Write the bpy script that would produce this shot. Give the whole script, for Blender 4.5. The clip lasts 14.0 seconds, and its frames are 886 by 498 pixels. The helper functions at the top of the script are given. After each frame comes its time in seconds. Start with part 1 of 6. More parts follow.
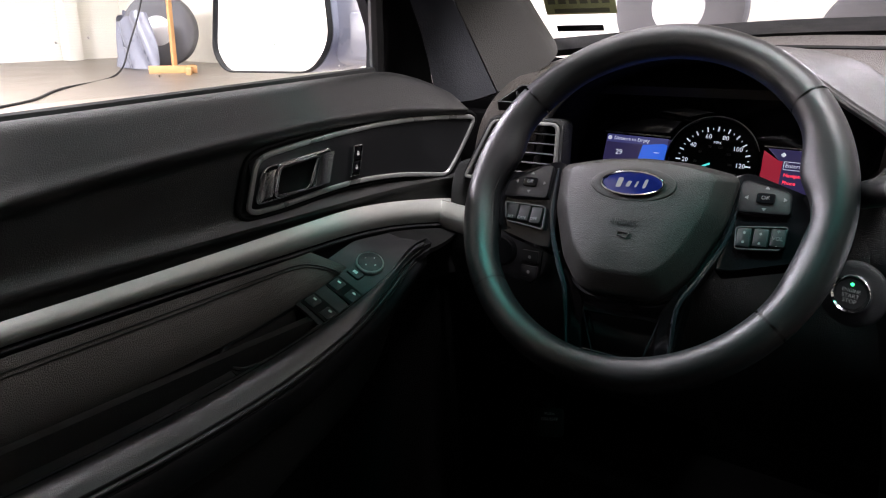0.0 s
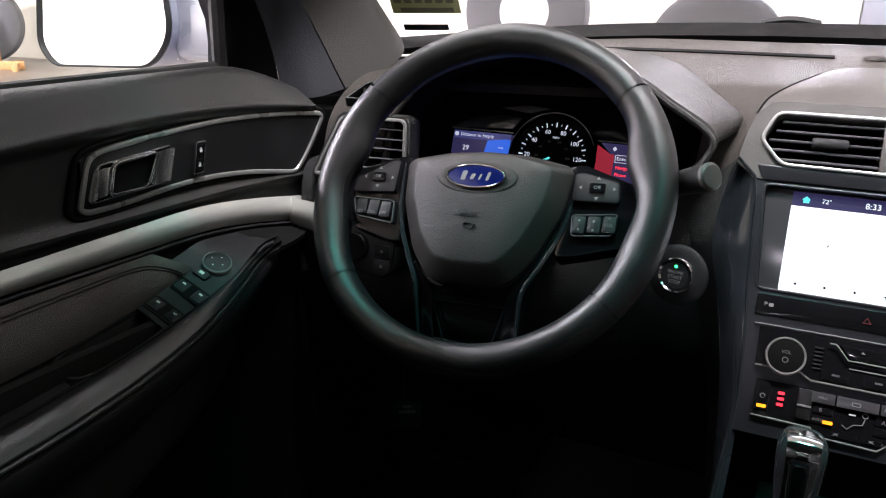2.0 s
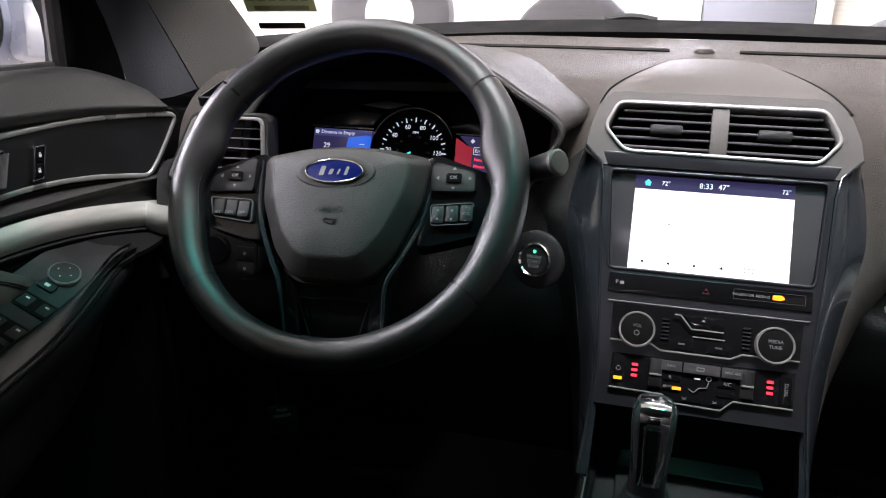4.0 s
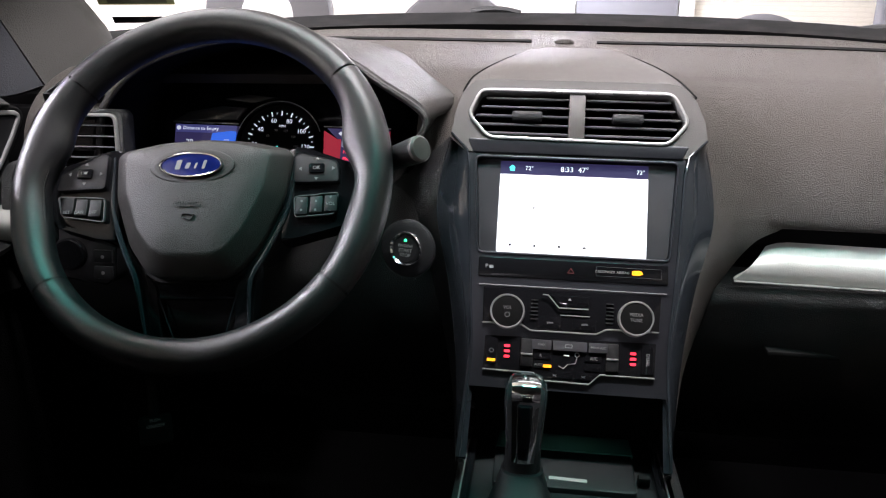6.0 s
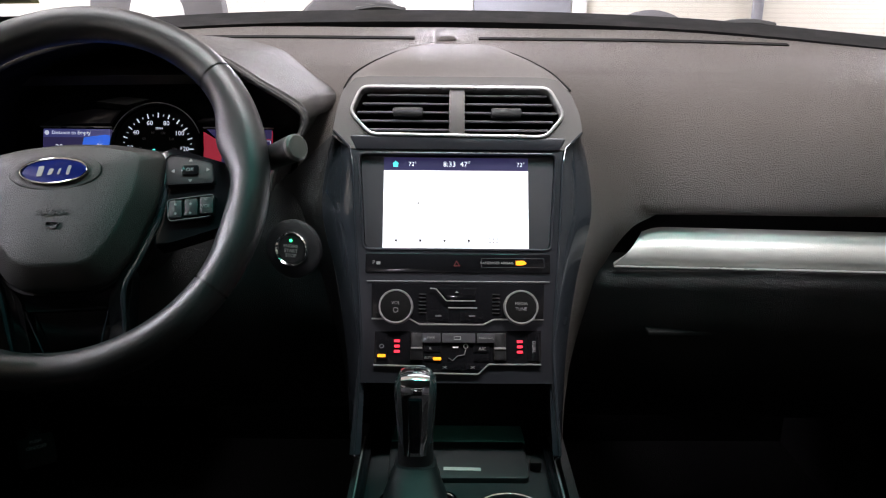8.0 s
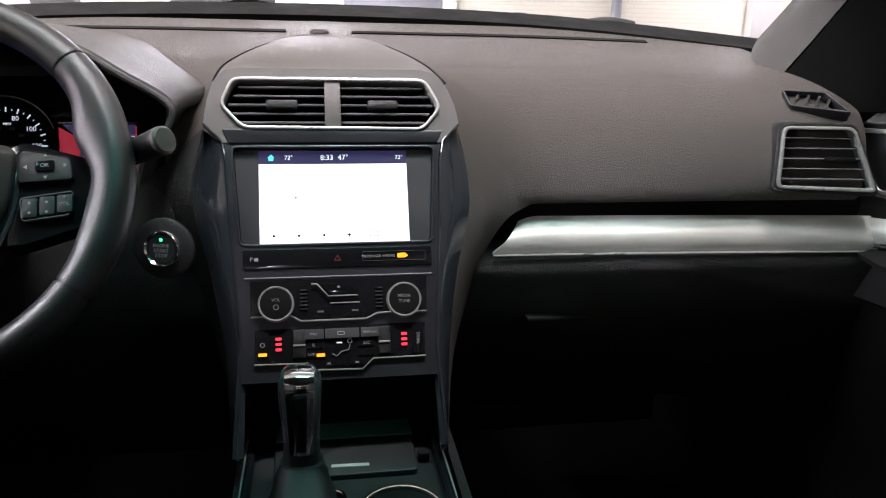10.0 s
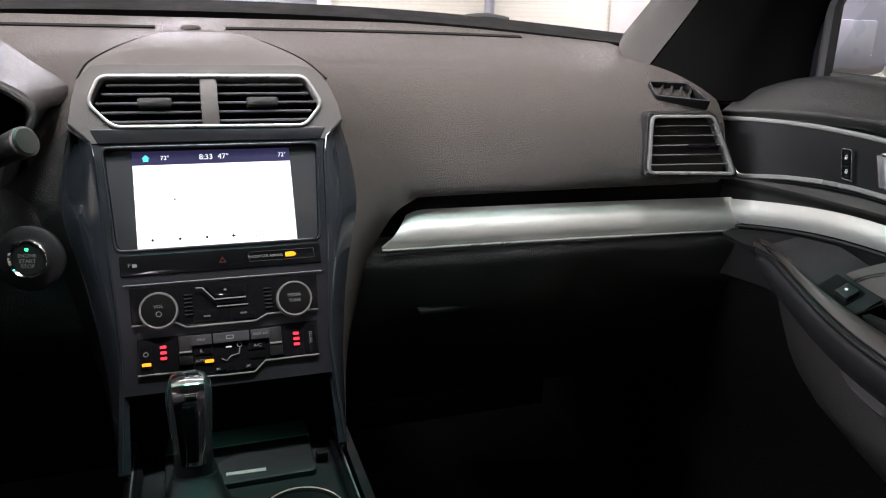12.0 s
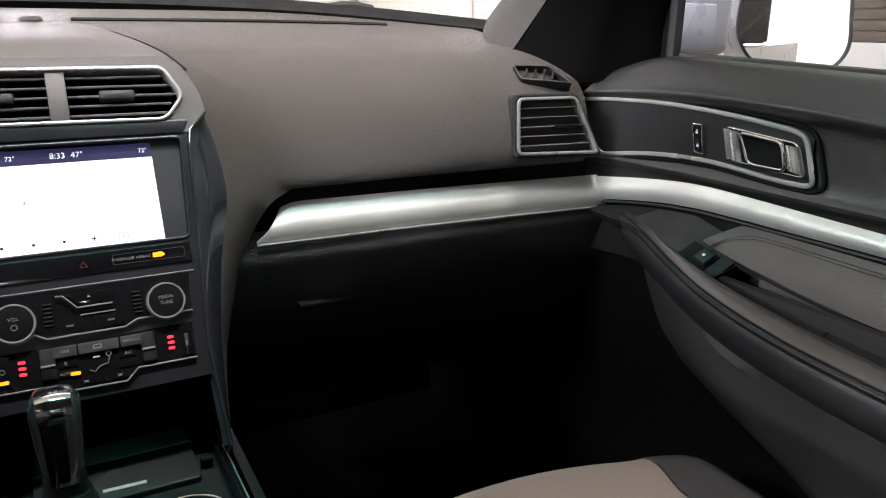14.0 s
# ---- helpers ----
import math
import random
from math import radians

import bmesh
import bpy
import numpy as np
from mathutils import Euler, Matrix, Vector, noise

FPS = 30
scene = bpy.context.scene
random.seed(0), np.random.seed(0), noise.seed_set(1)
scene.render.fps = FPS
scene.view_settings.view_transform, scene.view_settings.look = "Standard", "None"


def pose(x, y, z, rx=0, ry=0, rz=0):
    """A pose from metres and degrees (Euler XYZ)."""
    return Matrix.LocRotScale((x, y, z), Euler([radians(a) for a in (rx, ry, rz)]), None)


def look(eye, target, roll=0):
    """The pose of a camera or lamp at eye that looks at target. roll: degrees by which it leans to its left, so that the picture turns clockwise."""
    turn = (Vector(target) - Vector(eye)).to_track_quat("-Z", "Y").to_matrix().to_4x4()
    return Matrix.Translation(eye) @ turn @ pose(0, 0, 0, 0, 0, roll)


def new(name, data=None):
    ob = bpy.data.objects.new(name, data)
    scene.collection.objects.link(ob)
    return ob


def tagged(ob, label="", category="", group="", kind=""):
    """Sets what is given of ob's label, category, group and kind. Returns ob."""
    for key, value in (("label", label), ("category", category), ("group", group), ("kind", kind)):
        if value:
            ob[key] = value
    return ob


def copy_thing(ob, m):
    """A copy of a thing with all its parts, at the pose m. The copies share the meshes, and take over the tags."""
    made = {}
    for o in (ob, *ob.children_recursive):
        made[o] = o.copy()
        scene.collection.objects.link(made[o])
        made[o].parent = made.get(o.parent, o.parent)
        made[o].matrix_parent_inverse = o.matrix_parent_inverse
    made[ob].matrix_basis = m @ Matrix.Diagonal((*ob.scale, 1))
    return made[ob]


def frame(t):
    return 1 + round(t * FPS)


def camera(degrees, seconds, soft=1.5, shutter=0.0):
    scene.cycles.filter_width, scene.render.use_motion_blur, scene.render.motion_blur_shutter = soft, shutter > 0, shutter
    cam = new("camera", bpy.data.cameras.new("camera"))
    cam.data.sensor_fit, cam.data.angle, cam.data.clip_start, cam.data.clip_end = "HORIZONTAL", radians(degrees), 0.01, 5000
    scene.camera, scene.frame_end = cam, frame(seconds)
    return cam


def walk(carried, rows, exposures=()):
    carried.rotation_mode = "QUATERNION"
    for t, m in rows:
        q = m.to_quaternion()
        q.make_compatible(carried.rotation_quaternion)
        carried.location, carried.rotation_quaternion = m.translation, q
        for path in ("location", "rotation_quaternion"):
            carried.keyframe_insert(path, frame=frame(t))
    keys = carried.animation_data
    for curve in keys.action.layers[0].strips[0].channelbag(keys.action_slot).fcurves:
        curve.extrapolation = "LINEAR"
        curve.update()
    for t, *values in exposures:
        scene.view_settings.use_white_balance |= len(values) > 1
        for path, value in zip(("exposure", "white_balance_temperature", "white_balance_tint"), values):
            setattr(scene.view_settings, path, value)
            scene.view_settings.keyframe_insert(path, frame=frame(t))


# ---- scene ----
cam = camera(61.1, 14.0, soft=1.1)
PATH = [
    (0, (-0.112, 0.026, 1.255), (-1.227, 1.575, 0.657), 0.2),
    (0.5, (-0.109, 0.025, 1.255), (-1.148, 1.626, 0.658), 0.7),
    (1, (-0.107, 0.024, 1.253), (-1.068, 1.676, 0.66), 1.2),
    (1.5, (-0.105, 0.025, 1.251), (-0.991, 1.717, 0.66), 1.4),
    (2, (-0.099, 0.025, 1.25), (-0.896, 1.763, 0.66), 1.7),
    (2.5, (-0.099, 0.025, 1.248), (-0.804, 1.801, 0.658), 1.8),
    (3, (-0.094, 0.023, 1.246), (-0.727, 1.828, 0.661), 1.8),
    (3.5, (-0.087, 0.023, 1.245), (-0.655, 1.851, 0.666), 1.6),
    (6, (-0.054, 0.027, 1.231), (-0.274, 1.932, 0.664), 1.1),
    (6.5, (-0.048, 0.023, 1.231), (-0.22, 1.933, 0.664), 1.0),
    (7, (-0.041, 0.024, 1.232), (-0.155, 1.938, 0.663), 0.8),
    (7.5, (-0.034, 0.024, 1.23), (-0.081, 1.941, 0.663), 0.6),
    (8, (-0.026, 0.025, 1.23), (-0.009, 1.942, 0.662), 0.6),
    (10.5, (-0.029, 0.026, 1.219), (0.382, 1.902, 0.66), 1.4),
    (11, (-0.03, 0.025, 1.219), (0.445, 1.886, 0.661), 1.3),
    (11.5, (-0.031, 0.025, 1.216), (0.511, 1.867, 0.658), 1.2),
    (12, (-0.032, 0.024, 1.215), (0.597, 1.839, 0.658), 1.2),
    (12.5, (-0.035, 0.022, 1.214), (0.67, 1.809, 0.657), 1.2),
    (13, (-0.033, 0.021, 1.214), (0.758, 1.77, 0.653), 1.2),
    (13.5, (-0.033, 0.021, 1.212), (0.831, 1.735, 0.649), 0.9),
    (14, (-0.031, 0.024, 1.209), (0.889, 1.705, 0.636), 0.4),
]
walk(cam, [(t, look(eye, target, roll)) for t, eye, target, roll in PATH],
     [(0, -0.10, 6420, 15), (3, 0.0, 6420, 13), (6.5, 0.08, 6400, 13), (7.5, -0.12, 6420, 13), (11.5, -0.17, 6500, 13), (14, -0.08, 6560, 11)])

# ---- world and light ----
world = bpy.data.worlds.new("garage_air")
scene.world = world
world.use_nodes = True
world.node_tree.nodes["Background"].inputs[0].default_value = (0.9, 0.95, 1.0, 1)
world.node_tree.nodes["Background"].inputs[1].default_value = 0.05


def area_lamp(name, eye, target, w, h, power, colour):
    d = bpy.data.lights.new(name, "AREA")
    d.shape, d.size, d.size_y, d.energy, d.color = "RECTANGLE", w, h, power, colour
    ob = new(name, d)
    ob.matrix_world = look(eye, target)
    return ob


# Rows of ceiling tubes over the bay: ahead of the car and at both its sides.
for lx, ly, power in ((-3.0, 5.5, 40), (1.5, 5.5, 40), (-9.0, 10.8, 430), (0.0, 11.8, 700), (8.0, 11.6, 420), (-13.0, 1.0, 6000), (-6.5, 0.3, 2000), (-17.0, 9.0, 220), (-1.0, -12.5, 1300), (-18.3, -11.6, 3400), (9.0, -8.0, 100)):
    area_lamp("unseen_ceiling_lamp", (lx, ly, 4.6), (lx, ly, 0), 0.5, 2.6, power, (1.0, 0.93, 1.03))
# Two tubes hang crosswise over the car: one shines through the clear glass, one through the shade band.
area_lamp("unseen_ceiling_lamp", (0.3, 0.50, 4.6), (0.3, 0.50, 0), 1.3, 0.30, 280, (1.0, 0.93, 0.94))
area_lamp("unseen_ceiling_lamp", (0.1, -0.45, 4.6), (0.1, -0.45, 0), 1.3, 0.60, 165, (1.0, 0.98, 1.0))

# Added unseen tubes, one each side, brighten doors and armrests through the side windows.
area_lamp("unseen_ceiling_lamp", (-2.5, 1.5, 4.6), (-2.5, 1.5, 0), 0.4, 4.2, 225, (1.0, 0.95, 0.97))
area_lamp("unseen_ceiling_lamp", (2.5, 1.5, 4.6), (2.5, 1.5, 0), 0.4, 4.2, 95, (1.0, 0.94, 0.92))


# ---- materials ----
def material(name, colour, rough=0.5, metal=0.0, vary=0.15, scale=20.0, grain=0.0, grain_scale=900.0, coat=0.0, emit=None, power=0.0, spec=0.5, depth=0.0009):
    m = bpy.data.materials.new(name)
    m.use_nodes = True
    nt = m.node_tree
    b = nt.nodes["Principled BSDF"]
    b.inputs["Roughness"].default_value = rough
    b.inputs["Metallic"].default_value = metal
    b.inputs["Coat Weight"].default_value = coat
    b.inputs["Specular IOR Level"].default_value = spec
    if emit:
        b.inputs["Emission Color"].default_value = (*emit, 1)
        b.inputs["Emission Strength"].default_value = power
    tc = nt.nodes.new("ShaderNodeTexCoord")
    big = nt.nodes.new("ShaderNodeTexNoise")
    big.inputs["Scale"].default_value, big.inputs["Detail"].default_value = scale, 5
    nt.links.new(tc.outputs["Object"], big.inputs["Vector"])
    mix = nt.nodes.new("ShaderNodeMix")
    mix.data_type = "RGBA"
    mix.inputs[6].default_value = (*[c * (1 - vary) for c in colour], 1)
    mix.inputs[7].default_value = (*[min(1, c * (1 + vary)) for c in colour], 1)
    nt.links.new(big.outputs["Fac"], mix.inputs[0])
    nt.links.new(mix.outputs[2], b.inputs["Base Color"])
    wear = nt.nodes.new("ShaderNodeMapRange")
    wear.inputs["From Min"].default_value, wear.inputs["From Max"].default_value = 0.3, 0.7
    wear.inputs["To Min"].default_value, wear.inputs["To Max"].default_value = max(0.02, rough * 0.85), min(1, rough * 1.15)
    nt.links.new(big.outputs["Fac"], wear.inputs["Value"])
    nt.links.new(wear.outputs["Result"], b.inputs["Roughness"])
    if grain:
        fine = nt.nodes.new("ShaderNodeTexVoronoi")
        fine.inputs["Scale"].default_value = grain_scale
        soft = nt.nodes.new("ShaderNodeTexNoise")
        soft.inputs["Scale"].default_value, soft.inputs["Detail"].default_value = grain_scale * 0.6, 2
        add = nt.nodes.new("ShaderNodeMath")
        add.operation = "ADD"
        bump = nt.nodes.new("ShaderNodeBump")
        bump.inputs["Strength"].default_value, bump.inputs["Distance"].default_value = grain, depth
        nt.links.new(tc.outputs["Object"], fine.inputs["Vector"])
        nt.links.new(tc.outputs["Object"], soft.inputs["Vector"])
        nt.links.new(fine.outputs["Distance"], add.inputs[0])
        nt.links.new(soft.outputs["Fac"], add.inputs[1])
        nt.links.new(add.outputs[0], bump.inputs["Height"])
        nt.links.new(bump.outputs["Normal"], b.inputs["Normal"])
    return m


def glass(name, tint, gloss=0.06):
    m = bpy.data.materials.new(name)
    m.use_nodes = True
    nt = m.node_tree
    nt.nodes.remove(nt.nodes["Principled BSDF"])
    clear, shine, mix = nt.nodes.new("ShaderNodeBsdfTransparent"), nt.nodes.new("ShaderNodeBsdfGlossy"), nt.nodes.new("ShaderNodeMixShader")
    clear.inputs[0].default_value = (*tint, 1)
    shine.inputs["Roughness"].default_value = 0.02
    mix.inputs[0].default_value = gloss
    nt.links.new(clear.outputs[0], mix.inputs[1])
    nt.links.new(shine.outputs[0], mix.inputs[2])
    nt.links.new(mix.outputs[0], nt.nodes["Material Output"].inputs["Surface"])
    return m


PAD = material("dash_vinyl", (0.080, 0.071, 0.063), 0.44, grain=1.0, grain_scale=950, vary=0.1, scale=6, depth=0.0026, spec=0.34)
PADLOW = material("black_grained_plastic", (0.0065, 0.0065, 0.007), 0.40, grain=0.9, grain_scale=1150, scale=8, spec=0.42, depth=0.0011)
DOORTOP = material("door_vinyl", (0.017, 0.0168, 0.016), 0.42, grain=0.35, grain_scale=850, vary=0.12, scale=7, spec=0.55)
ARMTOP = material("brown_grey_armrest_vinyl", (0.048, 0.043, 0.039), 0.40, grain=0.35, grain_scale=900, vary=0.12, scale=9)
# Shaded copy of the armrest vinyl: the driver's side is darkened by colour.
ARMSHADE = material("shaded_armrest_vinyl", (0.022, 0.022, 0.023), 0.33, grain=0.3, grain_scale=900, vary=0.1, scale=9, spec=0.6)
DOORLOW = material("charcoal_door_plastic", (0.011, 0.0105, 0.010), 0.6, grain=0.4, grain_scale=900, vary=0.12, scale=9, spec=0.4)
CLOTH = material("dark_taupe_cloth", (0.066, 0.059, 0.053), 0.85, grain=0.8, grain_scale=1100, vary=0.12, scale=25)
BLACK = material("black_plastic", (0.010, 0.010, 0.011), 0.45, grain=0.3, grain_scale=1400, spec=0.3)
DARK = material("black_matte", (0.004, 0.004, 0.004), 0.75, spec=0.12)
SLAT = material("grey_louvre_plastic", (0.085, 0.085, 0.09), 0.32)
GLOSS = material("gloss_black", (0.006, 0.006, 0.007), 0.10, coat=0.0, vary=0.3, spec=0.28)
FASCIA = material("dark_grey_fascia", (0.006, 0.006, 0.008), 0.40, vary=0.1, grain=0.1, spec=0.15)
GRAPHITE = material("graphite_fascia", (0.022, 0.023, 0.028), 0.34, metal=0.4, vary=0.08, grain=0.1, grain_scale=1600)
POD = material("gloss_graphite", (0.03, 0.035, 0.042), 0.1, metal=0.3, coat=0.5)
SILVER = material("satin_silver", (0.53, 0.53, 0.50), 0.36, metal=0.5, vary=0.06, grain=0.3, grain_scale=1400)
SATIN = material("satin_rim_silver", (0.34, 0.34, 0.33), 0.30, metal=0.5, vary=0.06)
CHROME = material("chrome", (0.75, 0.76, 0.77), 0.08, metal=1.0, vary=0.05)
LEATHER = material("black_leather", (0.011, 0.011, 0.012), 0.36, grain=0.2, grain_scale=1500, vary=0.10, scale=30, spec=0.55)
AIRBAG = material("grey_grained_cover", (0.023, 0.0212, 0.0198), 0.46, grain=0.35, grain_scale=1200, vary=0.1, scale=9, spec=0.35)
TAUPE = material("taupe_fabric", (0.235, 0.185, 0.155), 0.85, grain=0.5, grain_scale=1100, vary=0.10, scale=25)
BOLSTER = material("grey_seat_leather", (0.055, 0.052, 0.050), 0.42, grain=0.4, grain_scale=900, vary=0.1, scale=14)
PILLAR = material("grey_pillar_trim", (0.036, 0.0345, 0.032), 0.65, grain=0.4, grain_scale=600, vary=0.08, spec=0.15)
# Dash vinyl with shade put into its colour, for the hood that faces away.
HOODSHADE = material("shaded_dash_vinyl", (0.020, 0.018, 0.0165), 0.42, grain=0.9, grain_scale=1000, vary=0.1, scale=6)
ROOF = material("darkened_headliner", (0.05, 0.048, 0.046), 0.9, grain=0.5)
# Near-black without gloss: puts deep shade into the colour of unlit places.
SHADEBLACK = material("shade_black", (0.003, 0.003, 0.003), 0.9, spec=0.0)
SLATE = material("blue_grey_door_trim", (0.017, 0.018, 0.022), 0.6, grain=0.3, grain_scale=600, vary=0.08, spec=0.2)
CAPV = material("smooth_dash_vinyl", (0.062, 0.057, 0.053), 0.45, grain=0.25, grain_scale=1200, vary=0.08, scale=7)
CARPET = material("black_carpet", (0.004, 0.004, 0.004), 0.95, grain=1.0, grain_scale=700, spec=0.0)
BLUE = material("blue_enamel", (0.006, 0.012, 0.10), 0.15, coat=0.8)
PRINT = material("white_print", (0.7, 0.7, 0.7), 0.5)
DIM = material("grey_print", (0.2, 0.2, 0.2), 0.5)
LIT = material("lit_white_print", (0.7, 0.72, 0.8), 0.5, emit=(0.8, 0.85, 1.0), power=0.7)
SCREEN = material("lit_white_screen", (0.5, 0.5, 0.5), 0.3, emit=(0.92, 0.93, 1.0), power=1.0)
BAR = material("dark_screen", (0.02, 0.02, 0.04), 0.2, emit=(0.06, 0.05, 0.16), power=0.45)
SCRBLUE = material("blue_lit_screen", (0.02, 0.05, 0.3), 0.2, emit=(0.03, 0.14, 0.75), power=0.9)
SCRHEAD = material("violet_lit_screen", (0.1, 0.1, 0.3), 0.2, emit=(0.16, 0.17, 0.55), power=0.25)
SCRRED = material("red_lit_screen", (0.3, 0.02, 0.04), 0.2, emit=(0.8, 0.04, 0.09), power=0.35)
RED = material("red_lamp", (0.4, 0.0, 0.01), 0.3, emit=(1.0, 0.04, 0.07), power=1.9)
AMBER = material("amber_lamp", (0.5, 0.2, 0.0), 0.3, emit=(1.0, 0.33, 0.02), power=1.7)
DIMRED = material("dim_red_print", (0.10, 0.010, 0.012), 0.5)
GREEN = material("green_lamp", (0.0, 0.4, 0.1), 0.3, emit=(0.05, 1.0, 0.35), power=2.5)
TEAL = material("teal_needle", (0.05, 0.4, 0.4), 0.3, emit=(0.1, 0.8, 0.8), power=1.0)
HOUSING = material("silver_blue_paint", (0.30, 0.31, 0.38), 0.3, coat=0.5, vary=0.05)
POLISH = material("brushed_bright_metal", (0.72, 0.73, 0.73), 0.20, metal=1.0, vary=0.05)
MIRROR = material("mirror", (0.92, 0.93, 0.93), 0.01, metal=1.0, vary=0.01)
RUBBER = material("rubber", (0.014, 0.014, 0.014), 0.7)
TYRE = material("tyre_rubber", (0.13, 0.13, 0.135), 0.8, grain=0.6, grain_scale=60)
WALL = material("white_painted_brick", (0.78, 0.77, 0.74), 0.7, vary=0.06, scale=3, grain=0.4, grain_scale=30)
def brickwork(m):
    nt = m.node_tree
    b, tc = nt.nodes["Principled BSDF"], nt.nodes.new("ShaderNodeTexCoord")
    sep, comb, add = nt.nodes.new("ShaderNodeSeparateXYZ"), nt.nodes.new("ShaderNodeCombineXYZ"), nt.nodes.new("ShaderNodeMath")
    nt.links.new(tc.outputs["Object"], sep.inputs[0])
    nt.links.new(sep.outputs["X"], add.inputs[0])
    nt.links.new(sep.outputs["Y"], add.inputs[1])
    nt.links.new(add.outputs[0], comb.inputs["X"])
    nt.links.new(sep.outputs["Z"], comb.inputs["Y"])
    tex = nt.nodes.new("ShaderNodeTexBrick")
    tex.inputs["Scale"].default_value, tex.inputs["Brick Width"].default_value, tex.inputs["Row Height"].default_value = 1.0, 0.225, 0.075
    tex.inputs["Mortar Size"].default_value, tex.inputs["Mortar Smooth"].default_value = 0.012, 0.4
    tex.inputs["Color1"].default_value, tex.inputs["Color2"].default_value, tex.inputs["Mortar"].default_value = (0.82, 0.80, 0.71, 1), (0.80, 0.78, 0.69, 1), (0.73, 0.71, 0.62, 1)
    nt.links.new(comb.outputs[0], tex.inputs["Vector"])
    nt.links.new(tex.outputs["Color"], b.inputs["Base Color"])


brickwork(WALL)
PAINT = material("white_ceiling_paint", (0.75, 0.74, 0.72), 0.8)
CONCRETE = material("wet_concrete", (0.150, 0.128, 0.098), 0.35, vary=0.25, scale=0.8, grain=0.3, grain_scale=50)
TIMBER = material("pine_timber", (0.55, 0.30, 0.12), 0.6, vary=0.2, scale=12)
PLASTIC = material("grey_plastic_film", (0.17, 0.18, 0.215), 0.3, vary=0.3, scale=5)
GREYDOOR = material("grey_paint", (0.25, 0.26, 0.29), 0.5, vary=0.1)
VAN = material("white_paint", (0.8, 0.8, 0.8), 0.3, coat=0.4, vary=0.03)
TEALPATCH = material("teal_light_tone", (0.05, 0.20, 0.17), 0.5, vary=0.2, scale=30)
SMOKE = material("smoke_grey_plastic", (0.05, 0.05, 0.055), 0.16, coat=0.4)
TAGMAT = material("yellow_green_card", (0.30, 0.31, 0.13), 0.6)
TAGBAR = material("dark_card_print", (0.10, 0.10, 0.05), 0.6)
CLEAR = glass("clear_glass", (0.93, 0.96, 0.95))
BAND = glass("teal_shade_band", (0.08, 0.42, 0.36), 0.08)
# Both rear tints are darkened to keep outside light off the lower dash.
PRIVACY_DARK = glass("light_cutting_side_glass", (0.03, 0.04, 0.037), 0.05)
BROWN = material("brown_grey_paint", (0.16, 0.13, 0.11), 0.7, vary=0.15, scale=2)
PRIVACY = glass("light_cutting_rear_glass", (0.07, 0.09, 0.083), 0.05)
SIDEGLASS = glass("side_glass", (0.85, 0.90, 0.88))


# ---- mesh helpers ----
def part(name, bm, mat, parent=None, label="", smooth=True):
    bmesh.ops.recalc_face_normals(bm, faces=bm.faces[:])
    me = bpy.data.meshes.new(name)
    bm.to_mesh(me)
    bm.free()
    me.materials.append(mat)
    if smooth:
        me.shade_smooth()
        me.set_sharp_from_angle(angle=radians(38))
    ob = new(name, me)
    if parent:
        ob.parent = parent
    if label:
        tagged(ob, label)
    return ob


def thing(name, label, category, at=(0, 0, 0), group="", kind=""):
    ob = new(name)
    ob.empty_display_size = 0.05
    return tagged(ob, label, category, group, kind)


def basis(o, x, y):
    x, y = Vector(x).normalized(), Vector(y).normalized()
    z = x.cross(y).normalized()
    m = Matrix((x, y, z)).transposed().to_4x4()
    m.translation = o
    return m


def slab(poly, z0, z1, m=Matrix(), bevel=0.0, seg=2, bm=None):
    """A polygon in the plane of m, from depth z0 to z1, with its front edge rounded."""
    own = bmesh.new()
    low = [own.verts.new((x, y, z0)) for x, y in poly]
    top = [own.verts.new((x, y, z1)) for x, y in poly]
    n = len(poly)
    own.faces.new(low[::-1])
    face = own.faces.new(top)
    for i in range(n):
        own.faces.new((low[i], low[(i + 1) % n], top[(i + 1) % n], top[i]))
    if bevel:
        bmesh.ops.bevel(own, geom=list(face.edges), offset=bevel, segments=seg, affect="EDGES", profile=0.5, clamp_overlap=True)
    own.transform(m)
    if bm is None:
        return own
    me = bpy.data.meshes.new("tmp")
    own.to_mesh(me)
    own.free()
    bm.from_mesh(me)
    bpy.data.meshes.remove(me)
    return bm


def rect(x0, y0, x1, y1, r=0.0, n=4):
    if not r:
        return [(x0, y0), (x1, y0), (x1, y1), (x0, y1)]
    out = []
    for cx, cy, a0 in ((x1 - r, y0 + r, -90), (x1 - r, y1 - r, 0), (x0 + r, y1 - r, 90), (x0 + r, y0 + r, 180)):
        out += [(cx + r * math.cos(radians(a0 + 90 * k / n)), cy + r * math.sin(radians(a0 + 90 * k / n))) for k in range(n + 1)]
    return out


def rounded(poly, r, n=4):
    """A polygon with its corners rounded."""
    out, k = [], len(poly)
    for i in range(k):
        p, a, b = Vector(poly[i]), Vector(poly[i - 1]), Vector(poly[(i + 1) % k])
        da, db = (a - p), (b - p)
        s = min(r, 0.45 * da.length, 0.45 * db.length)
        p0, p1 = p + da.normalized() * s, p + db.normalized() * s
        for j in range(n + 1):
            t = j / n
            q = p0 * (1 - t) ** 2 + p * 2 * t * (1 - t) + p1 * t * t
            out.append((q.x, q.y))
    return out


def circle(cx, cy, r, n=32, ry=None):
    return [(cx + r * math.cos(2 * math.pi * k / n), cy + (ry or r) * math.sin(2 * math.pi * k / n)) for k in range(n)]


